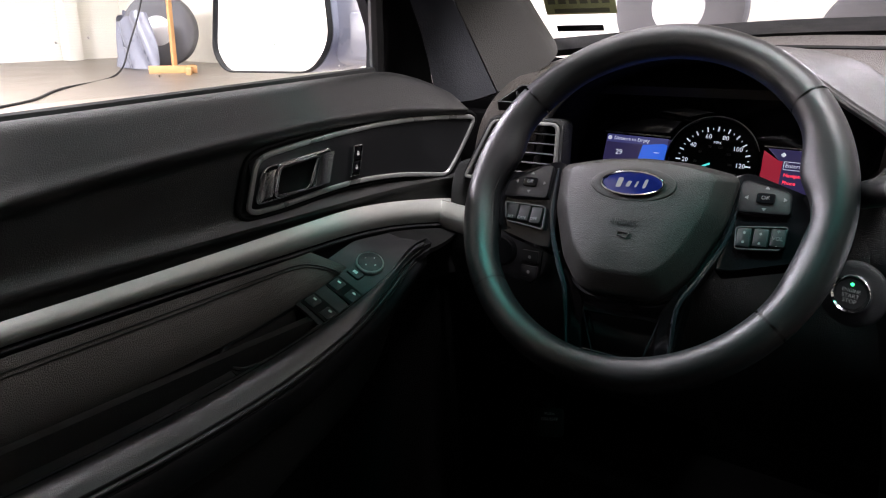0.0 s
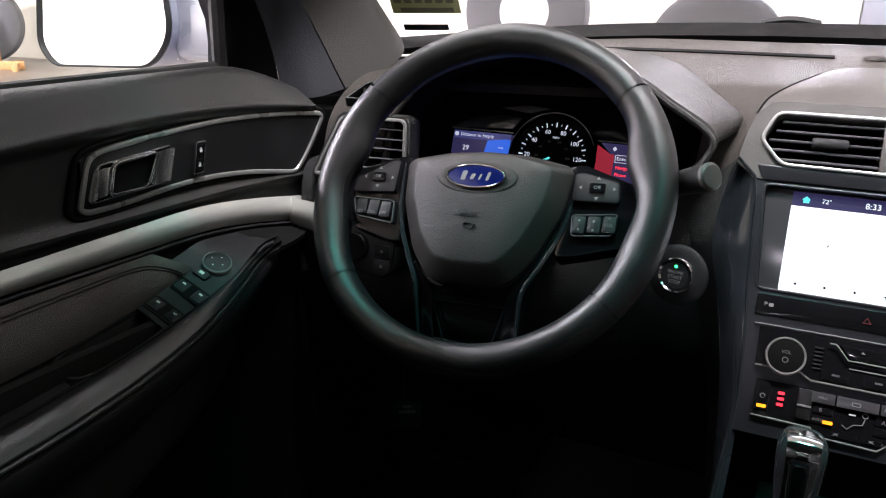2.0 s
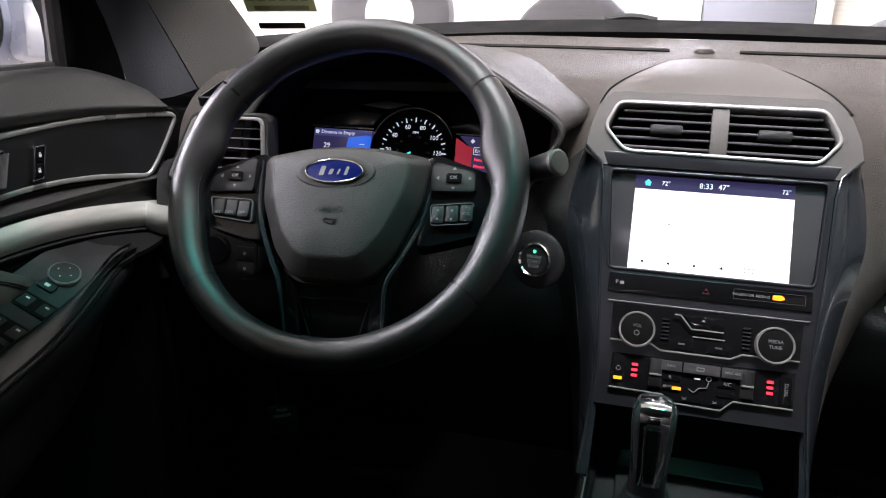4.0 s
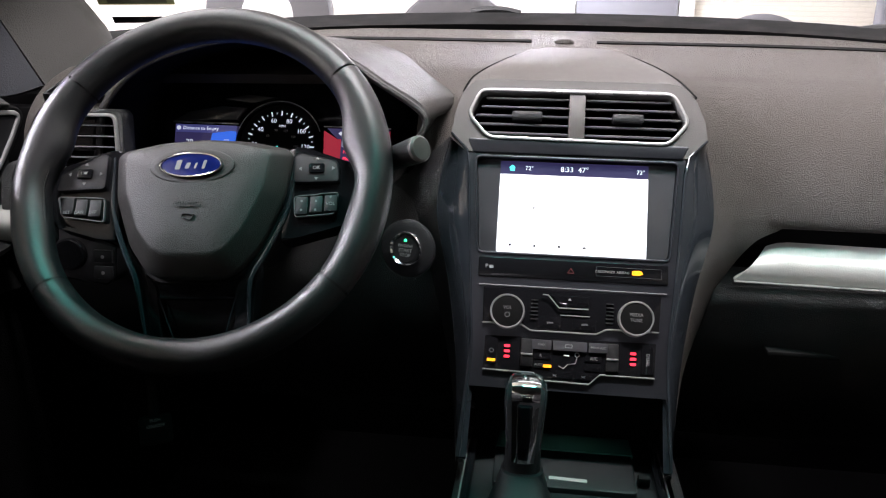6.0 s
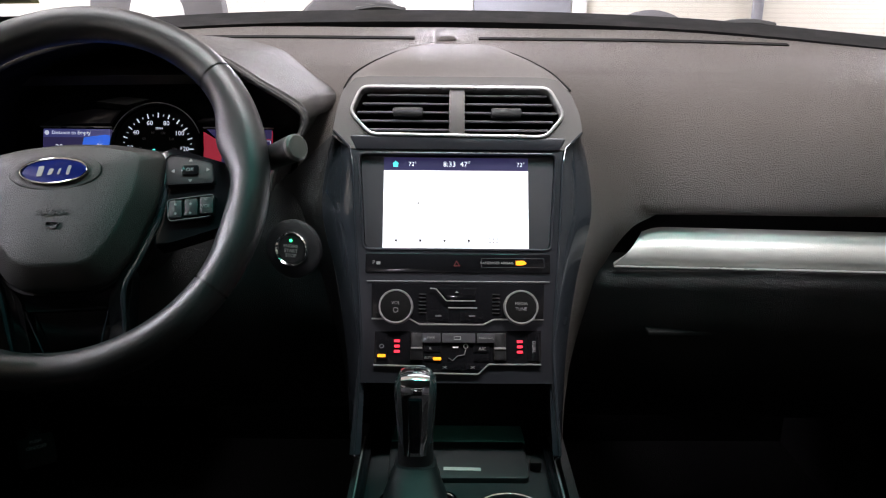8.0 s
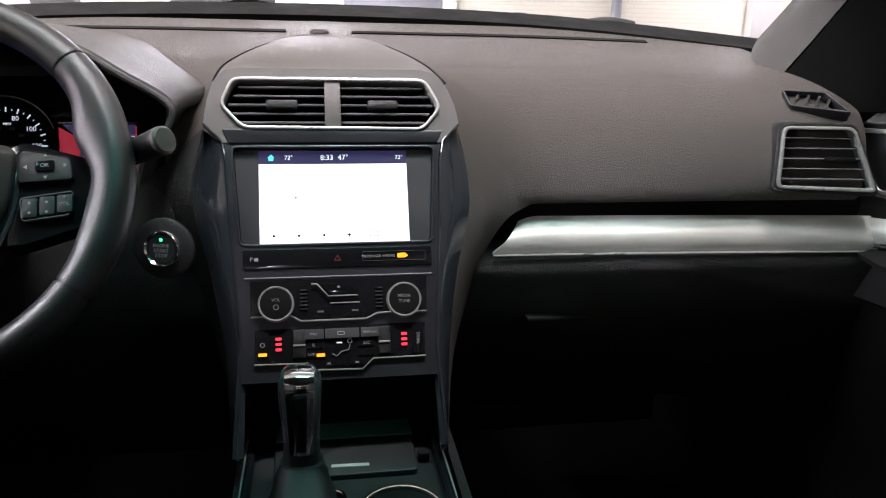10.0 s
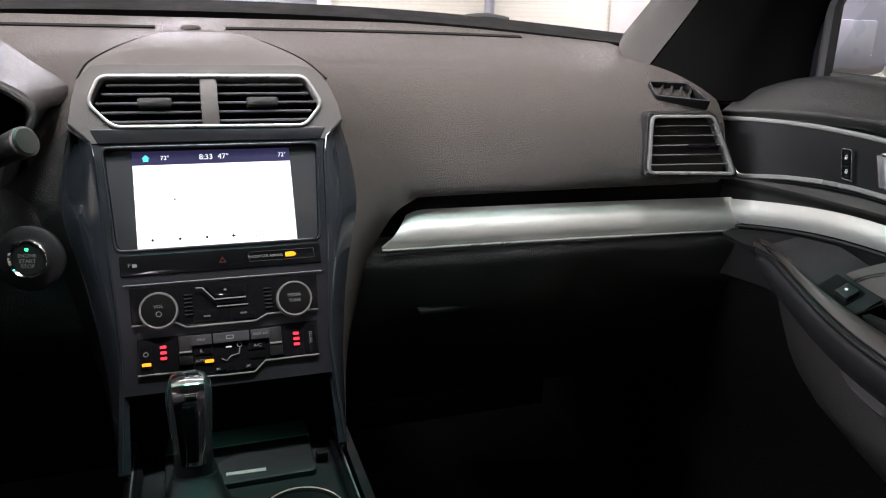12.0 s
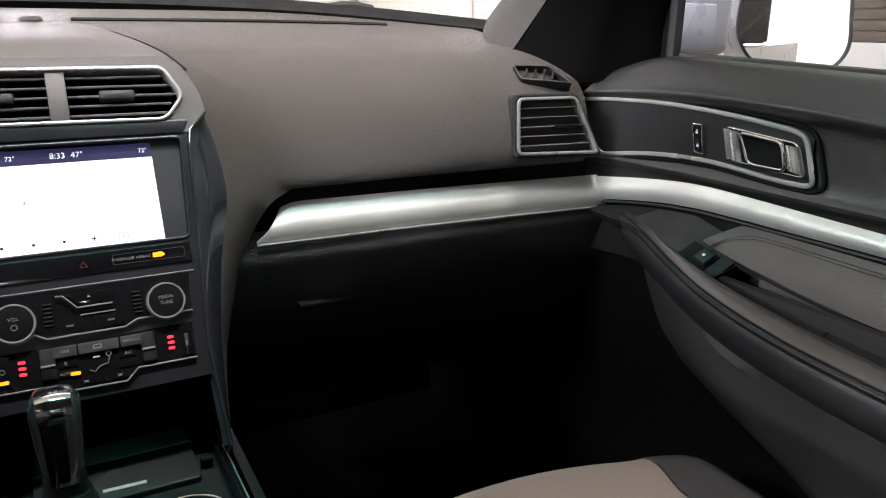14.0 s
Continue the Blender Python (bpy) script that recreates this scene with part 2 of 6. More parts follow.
def inset(poly, d):
    """The polygon (counter-clockwise) moved inwards by d."""
    out, k = [], len(poly)
    for i in range(k):
        p, a, b = Vector(poly[i]), Vector(poly[i - 1]), Vector(poly[(i + 1) % k])
        e0, e1 = (p - a), (b - p)
        if e0.length < 1e-9 or e1.length < 1e-9:
            out.append((p.x, p.y))
            continue
        e0, e1 = e0.normalized(), e1.normalized()
        n0, n1 = Vector((-e0.y, e0.x)), Vector((-e1.y, e1.x))
        v = (n0 + n1)
        v = v / max(0.35, v.length_squared / 2) if v.length > 1e-6 else n0
        q = p + v * d
        out.append((q.x, q.y))
    return out


def frame_ring(outer, inner, z0, z1, m=Matrix(), bevel=0.0):
    bm = bmesh.new()
    n = len(outer)
    v = [[bm.verts.new((x, y, z)) for x, y in loop] for loop, z in ((outer, z0), (outer, z1), (inner, z1), (inner, z0))]
    tops = []
    for i in range(n):
        j = (i + 1) % n
        for a in range(4):
            b = (a + 1) % 4
            f = bm.faces.new((v[a][i], v[a][j], v[b][j], v[b][i]))
            if a == 1:
                tops.append(f)
    if bevel:
        rim = {e for f in tops for e in f.edges if len([g for g in e.link_faces if g in tops]) == 1}
        bmesh.ops.bevel(bm, geom=list(rim), offset=bevel, segments=2, affect="EDGES", profile=0.5)
    bm.transform(m)
    return bm


def sheet(fn, nu, nv, thick=0.0, bm=None, close_u=False):
    """A surface fn(u, v) for u, v from 0 to 1, given a thickness away from its normal's side if asked."""
    bm = bm or bmesh.new()
    rows = [[bm.verts.new(fn(i / nu, j / nv)) for j in range(nv + 1)] for i in range(nu if close_u else nu + 1)]
    faces = []
    for i in range(nu):
        for j in range(nv):
            k = (i + 1) % len(rows)
            faces.append(bm.faces.new((rows[i][j], rows[k][j], rows[k][j + 1], rows[i][j + 1])))
    if thick:
        bm.normal_update()
        bmesh.ops.solidify(bm, geom=faces, thickness=thick)
    return bm


def spline(points, u):
    """A smooth curve through points, u from 0 to 1."""
    n = len(points) - 1
    s = min(max(u, 0), 1) * n
    i = min(int(s), n - 1)
    t = s - i
    p = [Vector(points[min(max(k, 0), n)]) for k in (i - 1, i, i + 1, i + 2)]
    return 0.5 * (2 * p[1] + (p[2] - p[0]) * t + (2 * p[0] - 5 * p[1] + 4 * p[2] - p[3]) * t * t + (3 * p[1] - p[0] - 3 * p[2] + p[3]) * t ** 3)


def tube(points, r, closed=False, n=8, bm=None, flat=1.0, up=(0, 0, 1), caps=True):
    """A rod along points. r: a radius, or a function of 0 to 1."""
    bm = bm or bmesh.new()
    pts = [Vector(p) for p in points]
    k, rings = len(pts), []
    for i, p in enumerate(pts):
        a = pts[i - 1] if (closed or i) else pts[0]
        b = pts[(i + 1) % k] if (closed or i < k - 1) else pts[-1]
        d = (b - a).normalized()
        side = d.cross(Vector(up))
        side = side.normalized() if side.length > 1e-4 else d.orthogonal().normalized()
        top = side.cross(d).normalized()
        rr = r(i / max(1, k - 1)) if callable(r) else r
        rings.append([bm.verts.new(p + side * rr * math.cos(2 * math.pi * j / n) + top * rr * flat * math.sin(2 * math.pi * j / n)) for j in range(n)])
    for i in range(k if closed else k - 1):
        a, b = rings[i], rings[(i + 1) % k]
        for j in range(n):
            bm.faces.new((a[j], a[(j + 1) % n], b[(j + 1) % n], b[j]))
    if not closed and caps:
        bm.faces.new(rings[0][::-1])
        bm.faces.new(rings[-1])
    return bm


def lathe(profile, m=Matrix(), n=40):
    """Turns (radius, height) pairs round the local z axis."""
    bm = bmesh.new()
    rows = [[bm.verts.new((r * math.cos(2 * math.pi * k / n), r * math.sin(2 * math.pi * k / n), z)) for k in range(n)] for r, z in profile]
    for a, b in zip(rows, rows[1:]):
        for k in range(n):
            bm.faces.new((a[k], a[(k + 1) % n], b[(k + 1) % n], b[k]))
    bm.faces.new(rows[0][::-1])
    bm.faces.new(rows[-1])
    bm.transform(m)
    return bm


def box(x0, y0, z0, x1, y1, z1, bevel=0.0, m=Matrix(), seg=2):
    bm = bmesh.new()
    bmesh.ops.create_cube(bm, size=1, matrix=Matrix.LocRotScale(((x0 + x1) / 2, (y0 + y1) / 2, (z0 + z1) / 2), None, (x1 - x0, y1 - y0, z1 - z0)))
    if bevel:
        bmesh.ops.bevel(bm, geom=bm.edges[:], offset=bevel, segments=seg, affect="EDGES", profile=0.5)
    bm.transform(m)
    return bm


def letters(name, body, size, m, mat, parent, align="CENTER"):
    """Raised words of the built-in font as a mesh, centred on m."""
    cu = bpy.data.curves.new(name, "FONT")
    cu.body, cu.size, cu.align_x, cu.align_y, cu.extrude, cu.resolution_u = body, size, align, "CENTER", 0.0002, 2
    tmp = bpy.data.objects.new(name, cu)
    me = bpy.data.meshes.new_from_object(tmp)
    bpy.data.objects.remove(tmp)
    bpy.data.curves.remove(cu)
    me.transform(m)
    me.materials.clear()
    me.materials.append(mat)
    ob = new(name, me)
    ob.parent = parent
    return ob


def at(m, x, y, z=0.0, turn=0.0):
    return m @ pose(x, y, z, 0, 0, turn)


MIRX = Matrix.Diagonal((-1, 1, 1, 1))


# ---- the garage ----
FX, FY0, FY1, FX1 = -21.0, -14.0, 13.0, 14.0
tagged(part("floor", sheet(lambda u, v: (-60 + 120 * u, -60 + 120 * v, 0), 4, 4), CONCRETE), "wet grey-brown concrete garage floor", "floor", kind="structure")
tagged(part("wall_front", box(FX, FY1, 0, FX1, FY1 + 0.3, 5.2), WALL), "white painted brick garage wall", "wall", kind="structure")
tagged(part("wall_left", box(FX - 0.3, FY0, 0, FX, FY1 + 0.3, 5.2), WALL), "white painted brick garage wall", "wall", kind="structure")
tagged(part("wall_right", box(FX1, FY0, 0, FX1 + 0.3, FY1 + 0.3, 5.2), WALL), "white painted brick garage wall", "wall", kind="structure")
tagged(part("wall_back", box(FX, FY0 - 0.3, 0, FX1, FY0, 5.2), WALL), "white painted brick garage wall", "wall", kind="structure")
tagged(part("ceiling", box(FX - 0.3, FY0 - 0.3, 5.2, FX1 + 0.3, FY1 + 0.3, 5.4), PAINT), "white painted garage ceiling", "ceiling", kind="structure")


# ---- body shell of the car: floor, roof, rear and outer sides ----
tagged(part("car_floor", box(-0.86, -1.6, 0.36, 0.86, 1.5, 0.40), CARPET), "black carpeted car floor", "floor", kind="structure")
tagged(part("bulkhead", box(-0.86, 1.42, 0.40, 0.86, 1.46, 1.17), CARPET), "black bulkhead behind the dashboard", "wall", kind="structure")
# Unseen roof; its middle front bulges forward to keep teal light off the seat.
tagged(part("car_roof", sheet(lambda u, v: (-0.62 + 1.24 * u, 0.52 - 2.1 * v + 0.08 * (1 - v) * (1 - abs(2 * u - 1) ** 8), 1.63 + 0.05 * math.sin(math.pi * u)), 16, 6, 0.03), ROOF), "unseen headliner, darkened to cut bounce light", "ceiling", kind="structure")
tagged(part("car_back", box(-0.86, -1.62, 0.40, 0.86, -1.58, 1.12), DARK), "dark rear end of the cabin", "wall", kind="structure")
for s in (-1, 1):
    tagged(part("car_side", box(min(s * 0.84, s * 0.88), -1.6, 0.36, max(s * 0.84, s * 0.88), 1.45, 1.14), HOUSING), "silver-blue painted outer door skin", "car body", kind="structure")
    tagged(part("kick_panel", box(min(s * 0.70, s * 0.74), -0.30, 0.38, max(s * 0.70, s * 0.74), 1.44, 0.915), CARPET), "black carpeted footwell side", "wall", kind="structure")
    tagged(part("rear_pillar", box(min(s * 0.68, s * 0.80), -0.55, 1.14, max(s * 0.68, s * 0.80), -0.30, 1.64), PILLAR), "grey trim of the centre pillar", "pillar", kind="structure")
    tagged(part("rear_side_panel", box(min(s * 0.72, s * 0.80), -1.6, 1.14, max(s * 0.72, s * 0.80) - 0.06, -0.55, 1.64), PRIVACY_DARK), "rear side glass, darkened to cut light", "window", kind="structure")

tagged(part("rear_glass", box(-0.72, -1.612, 1.13, 0.72, -1.600, 1.62), PRIVACY), "unseen tailgate glass, darkened to cut rear light", "window", kind="structure")

# windshield: clear glass with a teal shade band along its top
WS0 = lambda u: spline([(-0.74, 1.16, 1.19), (-0.40, 1.33, 1.225), (0, 1.38, 1.235), (0.40, 1.33, 1.225), (0.74, 1.16, 1.19)], u)
WS1 = lambda u: spline([(-0.60, 0.48, 1.62), (-0.3, 0.53, 1.65), (0, 0.55, 1.66), (0.3, 0.53, 1.65), (0.60, 0.48, 1.62)], u)
windshield = thing("window_1", "clear curved windshield with a teal shade band", "windshield", kind="structure")
part("pane", sheet(lambda u, v: WS0(u).lerp(WS1(u), 0.80 * v) + Vector((0, 0, 0.03 * math.sin(math.pi * v))), 20, 8), CLEAR, windshield)
part("shade_band", sheet(lambda u, v: WS0(u).lerp(WS1(u), 0.80 + 0.22 * v) + Vector((0, 0, 0.004)), 20, 2), BAND, windshield, "teal tinted shade band")

# black border of the windshield and the cowl beyond the dash
tagged(part("cowl", sheet(lambda u, v: spline([(-0.74, 1.14, 1.195), (-0.40, 1.29, 1.228), (0, 1.335, 1.238), (0.40, 1.29, 1.228), (0.74, 1.14, 1.195)], u) + Vector((0, 0.07 * v, 0.020 * v)), 24, 3, 0.01), DARK), "black windshield border and cowl", "cowl", kind="structure")


def a_pillar(s):
    base = [(0.715, 1.215, 1.212), (0.665, 1.15, 1.215), (0.60, 1.035, 1.182), (0.648, 0.915, 1.135), (0.705, 0.875, 1.135), (0.752, 0.852, 1.155), (0.795, 0.845, 1.16)]
    mid = [(0.690, 1.06, 1.305), (0.670, 1.04, 1.302), (0.655, 0.97, 1.290), (0.700, 0.885, 1.27), (0.735, 0.86, 1.265), (0.770, 0.84, 1.262), (0.800, 0.836, 1.262)]
    top = [(0.60, 0.48, 1.63), (0.575, 0.46, 1.615), (0.56, 0.42, 1.60), (0.575, 0.37, 1.58), (0.60, 0.34, 1.57), (0.63, 0.32, 1.565), (0.66, 0.32, 1.565)]
    fn = lambda u, v: spline([spline(base, u), spline(mid, u), spline(mid, u).lerp(spline(top, u), 0.5) + Vector((0.01, 0.03, 0.015)), spline(top, u)], v)
    zones = [("a_pillar", 0.0, 0.39, PILLAR, "grey textured windshield pillar trim"), ("door_frame", 0.394, 0.90, SHADEBLACK, "inner door frame beside the pillar, blackened for shade"), ("channel_trim", 0.903, 1.0, SLATE, "grey trim along the window channel")]
    if s < 0:
        zones = [("a_pillar", 0.0, 0.46, PILLAR, "grey textured windshield pillar trim"), ("pillar_side_trim", 0.463, 0.64, SLATE, "blue-grey trim between pillar and door seal"), ("door_frame", 0.643, 0.90, SHADEBLACK, "inner door frame beside the pillar, blackened for shade"), ("channel_trim", 0.903, 1.0, SLATE, "grey trim along the window channel")]
    for name, u0, u1, mat, label in zones:
        bm = sheet(lambda u, v: fn(u0 + (u1 - u0) * u, v), 16, 12, 0.008)
        if s < 0:
            bm.transform(MIRX @ Matrix.Translation((0.042, 0, 0.008)))
        tagged(part(name, bm, mat), label, "pillar", kind="structure")


a_pillar(1)
a_pillar(-1)

# ---- dashboard ----
PROF = [(0.885, 1.023), (0.868, 1.025), (0.866, 1.05), (0.874, 1.085), (0.893, 1.122), (0.93, 1.152), (0.985, 1.174), (1.06, 1.188), (1.15, 1.200), (1.24, 1.215), (1.31, 1.228)]


EYE_SIDE = Vector((-0.03, 0.024, 1.225))


def set_back(p):
    """Beside the stack the dash lies deeper than at its ends."""
    p = Vector(p)
    t = max(0.0, min(1.0, 1 - (abs(p.x) - 0.13) / 0.33))
    return EYE_SIDE + (p - EYE_SIDE) * (1 + 0.075 * t * t * (3 - 2 * t))


def dash_point(x, v):
    """The upper dash at x: the face bends to the rear and down towards the doors."""
    y, z = spline([(a, b, 0) for a, b in PROF], v)[:2]
    far = max(0.0, abs(x) - 0.2)
    y -= (0.16 * far ** 2) * min(1, v * 1.3) * 1.1
    z -= 0.05 * far ** 2 * v
    return set_back((x, y, z)) if v < 0.6 else set_back((x, y, z)).lerp(Vector((x, y, z)), min(1, (v - 0.6) / 0.25))


dash = thing("dashboard", "brown-grey grained vinyl dashboard with silver trim strip", "dashboard")


def pad_right(u, v):
    # the end against the door is cut back where the pillar stands
    x = 0.125 + (0.657 - 0.125 - 0.057 * min(1, max(0, (v - 0.45) / 0.25)) * (1 - min(1, max(0, (v - 0.68) / 0.14)))) * u
    return dash_point(x, v)


part("upper_pad", sheet(pad_right, 40, 40, 0.012), PAD, dash, "brown-grey grained vinyl pad")
for x0, x1, v0 in ((-0.66, -0.575, 0.30), (-0.575, -0.180, 0.58), (-0.185, -0.12, 0.22)):
    part("upper_pad", sheet(lambda u, v: dash_point(x0 + (x1 - x0) * u, v0 + (1 - v0) * v), 20, 24, 0.012), PAD, dash, "brown-grey grained vinyl pad")
part("upper_pad", sheet(lambda u, v: dash_point(-0.13 + 0.26 * u, 0.50 + 0.50 * v), 16, 18, 0.012), PAD, dash, "brown-grey grained vinyl pad")

# demister slots and the light sensor near the glass
for x0, x1 in ((-0.405, -0.062), (0.036, 0.505)):
    def slot(u, v, x0=x0, x1=x1):
        x = x0 + (x1 - x0) * u
        p = Vector(dash_point(x, 0.875))
        return p + Vector((0, (v - 0.5) * 0.010, 0.0025 + 0.003 * (v - 0.5)))
    part("demister_slot", sheet(slot, 24, 1, 0.002), DARK, dash, "narrow black slot")
p = Vector(dash_point(-0.013, 0.87))
part("light_sensor", lathe([(0.012, 0), (0.012, 0.003), (0.009, 0.006), (0.003, 0.007)], Matrix.Translation(p) @ Matrix.Diagonal((1.2, 0.6, 1, 1)), 20), PAD, dash, "small oval light sensor")

# silver trim strip on the passenger's side, bulged, with a slim lower edge
def strip(u, v):
    x0, x1 = 0.217 - 0.035 * (1 - v), 0.690 + 0.010 * (1 - v)
    x = x0 + (x1 - x0) * u
    z = 0.9630 + 0.0420 * v - 0.006 * u - 0.006 * v * max(0, 1 - u / 0.05) ** 2
    return set_back((x, 0.884 - 0.017 * (1 - v) - 0.010 * math.sin(math.pi * min(1, v * 0.9 + 0.08)) - 0.055 * max(0, x - 0.25) ** 2, z))


part("trim_strip", sheet(strip, 40, 10, 0.006), SILVER, dash, "satin silver trim strip")
part("trim_edge", tube([Vector(strip(k / 30, 0)) + Vector((0, -0.003, -0.001)) for k in range(31)], 0.0016, n=6), SATIN, dash, "thin bright edge")


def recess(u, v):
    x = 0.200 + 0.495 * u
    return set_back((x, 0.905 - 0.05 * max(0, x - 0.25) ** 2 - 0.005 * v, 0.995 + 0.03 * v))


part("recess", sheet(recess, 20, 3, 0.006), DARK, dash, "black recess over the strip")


def lower(u, v):
    x = 0.115 + 0.595 * u
    y, z = spline([(0.888, 0.966, 0), (0.872, 0.950, 0), (0.874, 0.925, 0), (0.893, 0.86, 0), (0.94, 0.78, 0), (1.02, 0.70, 0), (1.15, 0.62, 0)], v)[:2]
    return set_back((x, y - 0.05 * max(0, x - 0.25) ** 2, z))


part("lower_panel", sheet(lower, 24, 24, 0.01), PADLOW, dash, "black grained lower panel")
glove = sheet(lambda u, v: Vector(lower(0.16 + 0.72 * u, 0.34 + 0.42 * v)) + Vector((0, -0.004, 0.002)), 16, 12, 0.004)
part("glovebox_lid", glove, PADLOW, dash, "black grained glovebox lid")
part("glovebox_handle", box(0.243, 0.905, 0.855, 0.34, 0.93, 0.862, 0.002), DARK, dash, "slim black handle")
part("glovebox_lip", tube([set_back((0.251 + 0.114 * k / 8, 0.873 - 0.001 * k / 8, 0.907)) for k in range(9)], 0.0009, n=6), DARK, dash, "raised edge")

# driver's side lower panel, under the hood of the instruments
def lower_l(u, v):
    x = -0.69 + 0.57 * u
    y, z = spline([(0.90, 1.052, 0), (0.872, 1.045, 0), (0.864, 0.99, 0), (0.875, 0.90, 0), (0.91, 0.82, 0), (0.97, 0.74, 0), (1.1, 0.66, 0)], v)[:2]
    return set_back((x, y - 0.05 * max(0, -x - 0.3) ** 2, z))


part("lower_panel", sheet(lower_l, 24, 24, 0.01), PADLOW, dash, "black grained lower panel")


def end_vent(s, dz):
    """A louvred end vent with its satin frame, and the demister grille over it."""
    m = basis((s * 0.598, 0.853, 1.0765 + dz), (1, 0.10 * -s, 0), (0, 0.10, 1))
    k = s
    poly = [(k * a, b) for a, b in ((-0.063, -0.036), (0.068, -0.040), (0.030, 0.0405), (-0.061, 0.0405))]
    if s < 0:
        poly = poly[::-1]
    outer = rounded(poly, 0.010)
    holder = new("air_vent")
    holder.parent = dash
    tagged(holder, "louvred side air vent with satin frame")
    part("surround", frame_ring([(x * 1.09, y * 1.12) for x, y in outer], outer, -0.03, 0.002, m, 0.002), PADLOW, holder)
    part("vent_frame", frame_ring(outer, inset(outer, 0.0042), -0.01, 0.005, m, 0.0012), SATIN, holder, "satin silver frame")
    # Cavity and slat bodies are blackened for shade; only the slat edges are grey.
    part("vent_cavity", slab(inset(outer, 0.003), -0.035, -0.03, m), SHADEBLACK, holder)
    for j in range(5):
        z = -0.024 + 0.0125 * j
        x1 = 0.061 - (z + 0.036) * 0.45
        slat = part("slat", box(-0.059, -0.0010, -0.007, x1, 0.0010, -0.001, 0.0006, m @ Matrix.Diagonal((k, 1, 1, 1)) @ pose(0, z, 0, 6)), SHADEBLACK, holder)
        part("slat_edge", tube([m @ Vector((k * x, z, -0.001)) for x in (-0.058, x1 - 0.001)], 0.0012, n=6), SLAT, slat)
    part("vent_tab", box(-0.004, -0.003, -0.006, 0.036, 0.003, 0.004, 0.002, m @ Matrix.Diagonal((k, 1, 1, 1))), GLOSS, holder, "glossy slide tab")
    g = basis((s * 0.597, 0.893, 1.1435 + dz), (1, -0.35 * s, -0.05), (0.1 * s, 0.7, 0.55))
    gp = [(s * a, b) for a, b in ((-0.034, -0.014), (0.040, -0.018), (0.018, 0.018), (-0.036, 0.016))]
    gp = rounded(gp if s > 0 else gp[::-1], 0.005)
    grille = new("demister_grille")
    grille.parent = dash
    part("grille_frame", frame_ring(gp, inset(gp, 0.003), -0.012, 0.003, g, 0.001), BLACK, grille)
    part("grille_floor", slab(inset(gp, 0.002), -0.014, -0.012, g), DARK, grille)
    for j in range(4):
        part("fin", box(-0.0015, -0.014, -0.012, 0.0015, 0.013, 0.0, 0.0, g @ pose(s * (-0.022 + 0.013 * j), 0, 0, 0, 0, -28 * s)), PADLOW, grille)


end_vent(1, 0.0)
end_vent(-1, 0.010)

# dark ends of the dash against the doors
for k in (-1, 1):
    part("dash_end", box(min(k * 0.60, k * 0.775), 0.915, 0.93, max(k * 0.60, k * 0.775), 0.95, 1.125, 0.006), SHADEBLACK, dash, "black end of the dash")
    part("pillar_foot", box(min(k * 0.635, k * 0.80), 0.945, 1.00, max(k * 0.635, k * 0.80), 1.16, 1.140, 0.006), SHADEBLACK, dash, "black filler under the pillar")

# hood over the instruments
LIP = [(-0.572, 0.865, 1.05), (-0.567, 0.87, 1.09), (-0.553, 0.872, 1.14), (-0.497, 0.876, 1.187), (-0.390, 0.880, 1.214), (-0.285, 0.876, 1.200), (-0.225, 0.872, 1.168), (-0.178, 0.868, 1.138), (-0.178, 0.866, 1.115), (-0.205, 0.862, 1.08), (-0.215, 0.862, 1.05)]


def hood_out(u, v):
    p = spline(LIP, u)
    c = Vector((-0.385, 0, 1.08))
    d = Vector((p.x - c.x, 0, p.z - c.z))
    k = (0.0, 0.05, 0.13, 0.20, 0.24)
    yy = (0.0, 0.004, 0.05, 0.14, 0.32)
    s = v * 4
    i = min(int(s), 3)
    f = s - i
    grow, back = k[i] + (k[i + 1] - k[i]) * f, yy[i] + (yy[i + 1] - yy[i]) * f
    if u > 0.66:
        grow *= max(0.0, 1 - (u - 0.66) / 0.10)
    q = p + Vector((d.x * grow, back, d.z * grow * 0.45 - 0.05 * back * (1 if d.z > 0.05 else 0)))
    return q


part("instrument_hood", sheet(hood_out, 48, 12), HOODSHADE, dash, "vinyl hood over the instruments, darkened as in shade")
part("hood_inside", sheet(lambda u, v: spline(LIP, u).lerp(Vector((-0.385 + (spline(LIP, u).x + 0.385) * 0.98, 1.0, 1.08 + (spline(LIP, u).z - 1.08) * 0.9)), v) + Vector((0, 0.0015, 0)), 48, 6), DARK, dash, "black hood lining")
part("hood_lip", tube([spline(LIP, k / 60) for k in range(61)], 0.0038, n=8, up=(0, 1, 0)), HOODSHADE, dash, "moulded edge in the shaded hood tone")

# ---- instrument cluster ----
cluster = thing("instrument_cluster", "lit instrument cluster with speedometer and two displays", "instruments")
CM = basis((-0.382, 0.985, 1.079), (1, 0, 0), (0, 0.33, 1))
part("backing", slab(rect(-0.19, -0.06, 0.185, 0.085, 0.02), -0.02, -0.004, CM, 0.002), GLOSS, cluster)
part("upper_mask", slab([(-0.150, 0.0255), (-0.062, 0.029), (-0.050, 0.046), (-0.083, 0.0475), (-0.127, 0.039), (-0.147, 0.028)], -0.004, 0.004, CM, 0.002), SMOKE, cluster, "smoked ledge over the display")
part("upper_mask", slab([(-0.083, 0.0565), (-0.040, 0.0515), (-0.010, 0.0605), (-0.045, 0.0635)], -0.004, 0.006, CM, 0.002), SMOKE, cluster)
DC = at(CM, -0.002, -0.003)
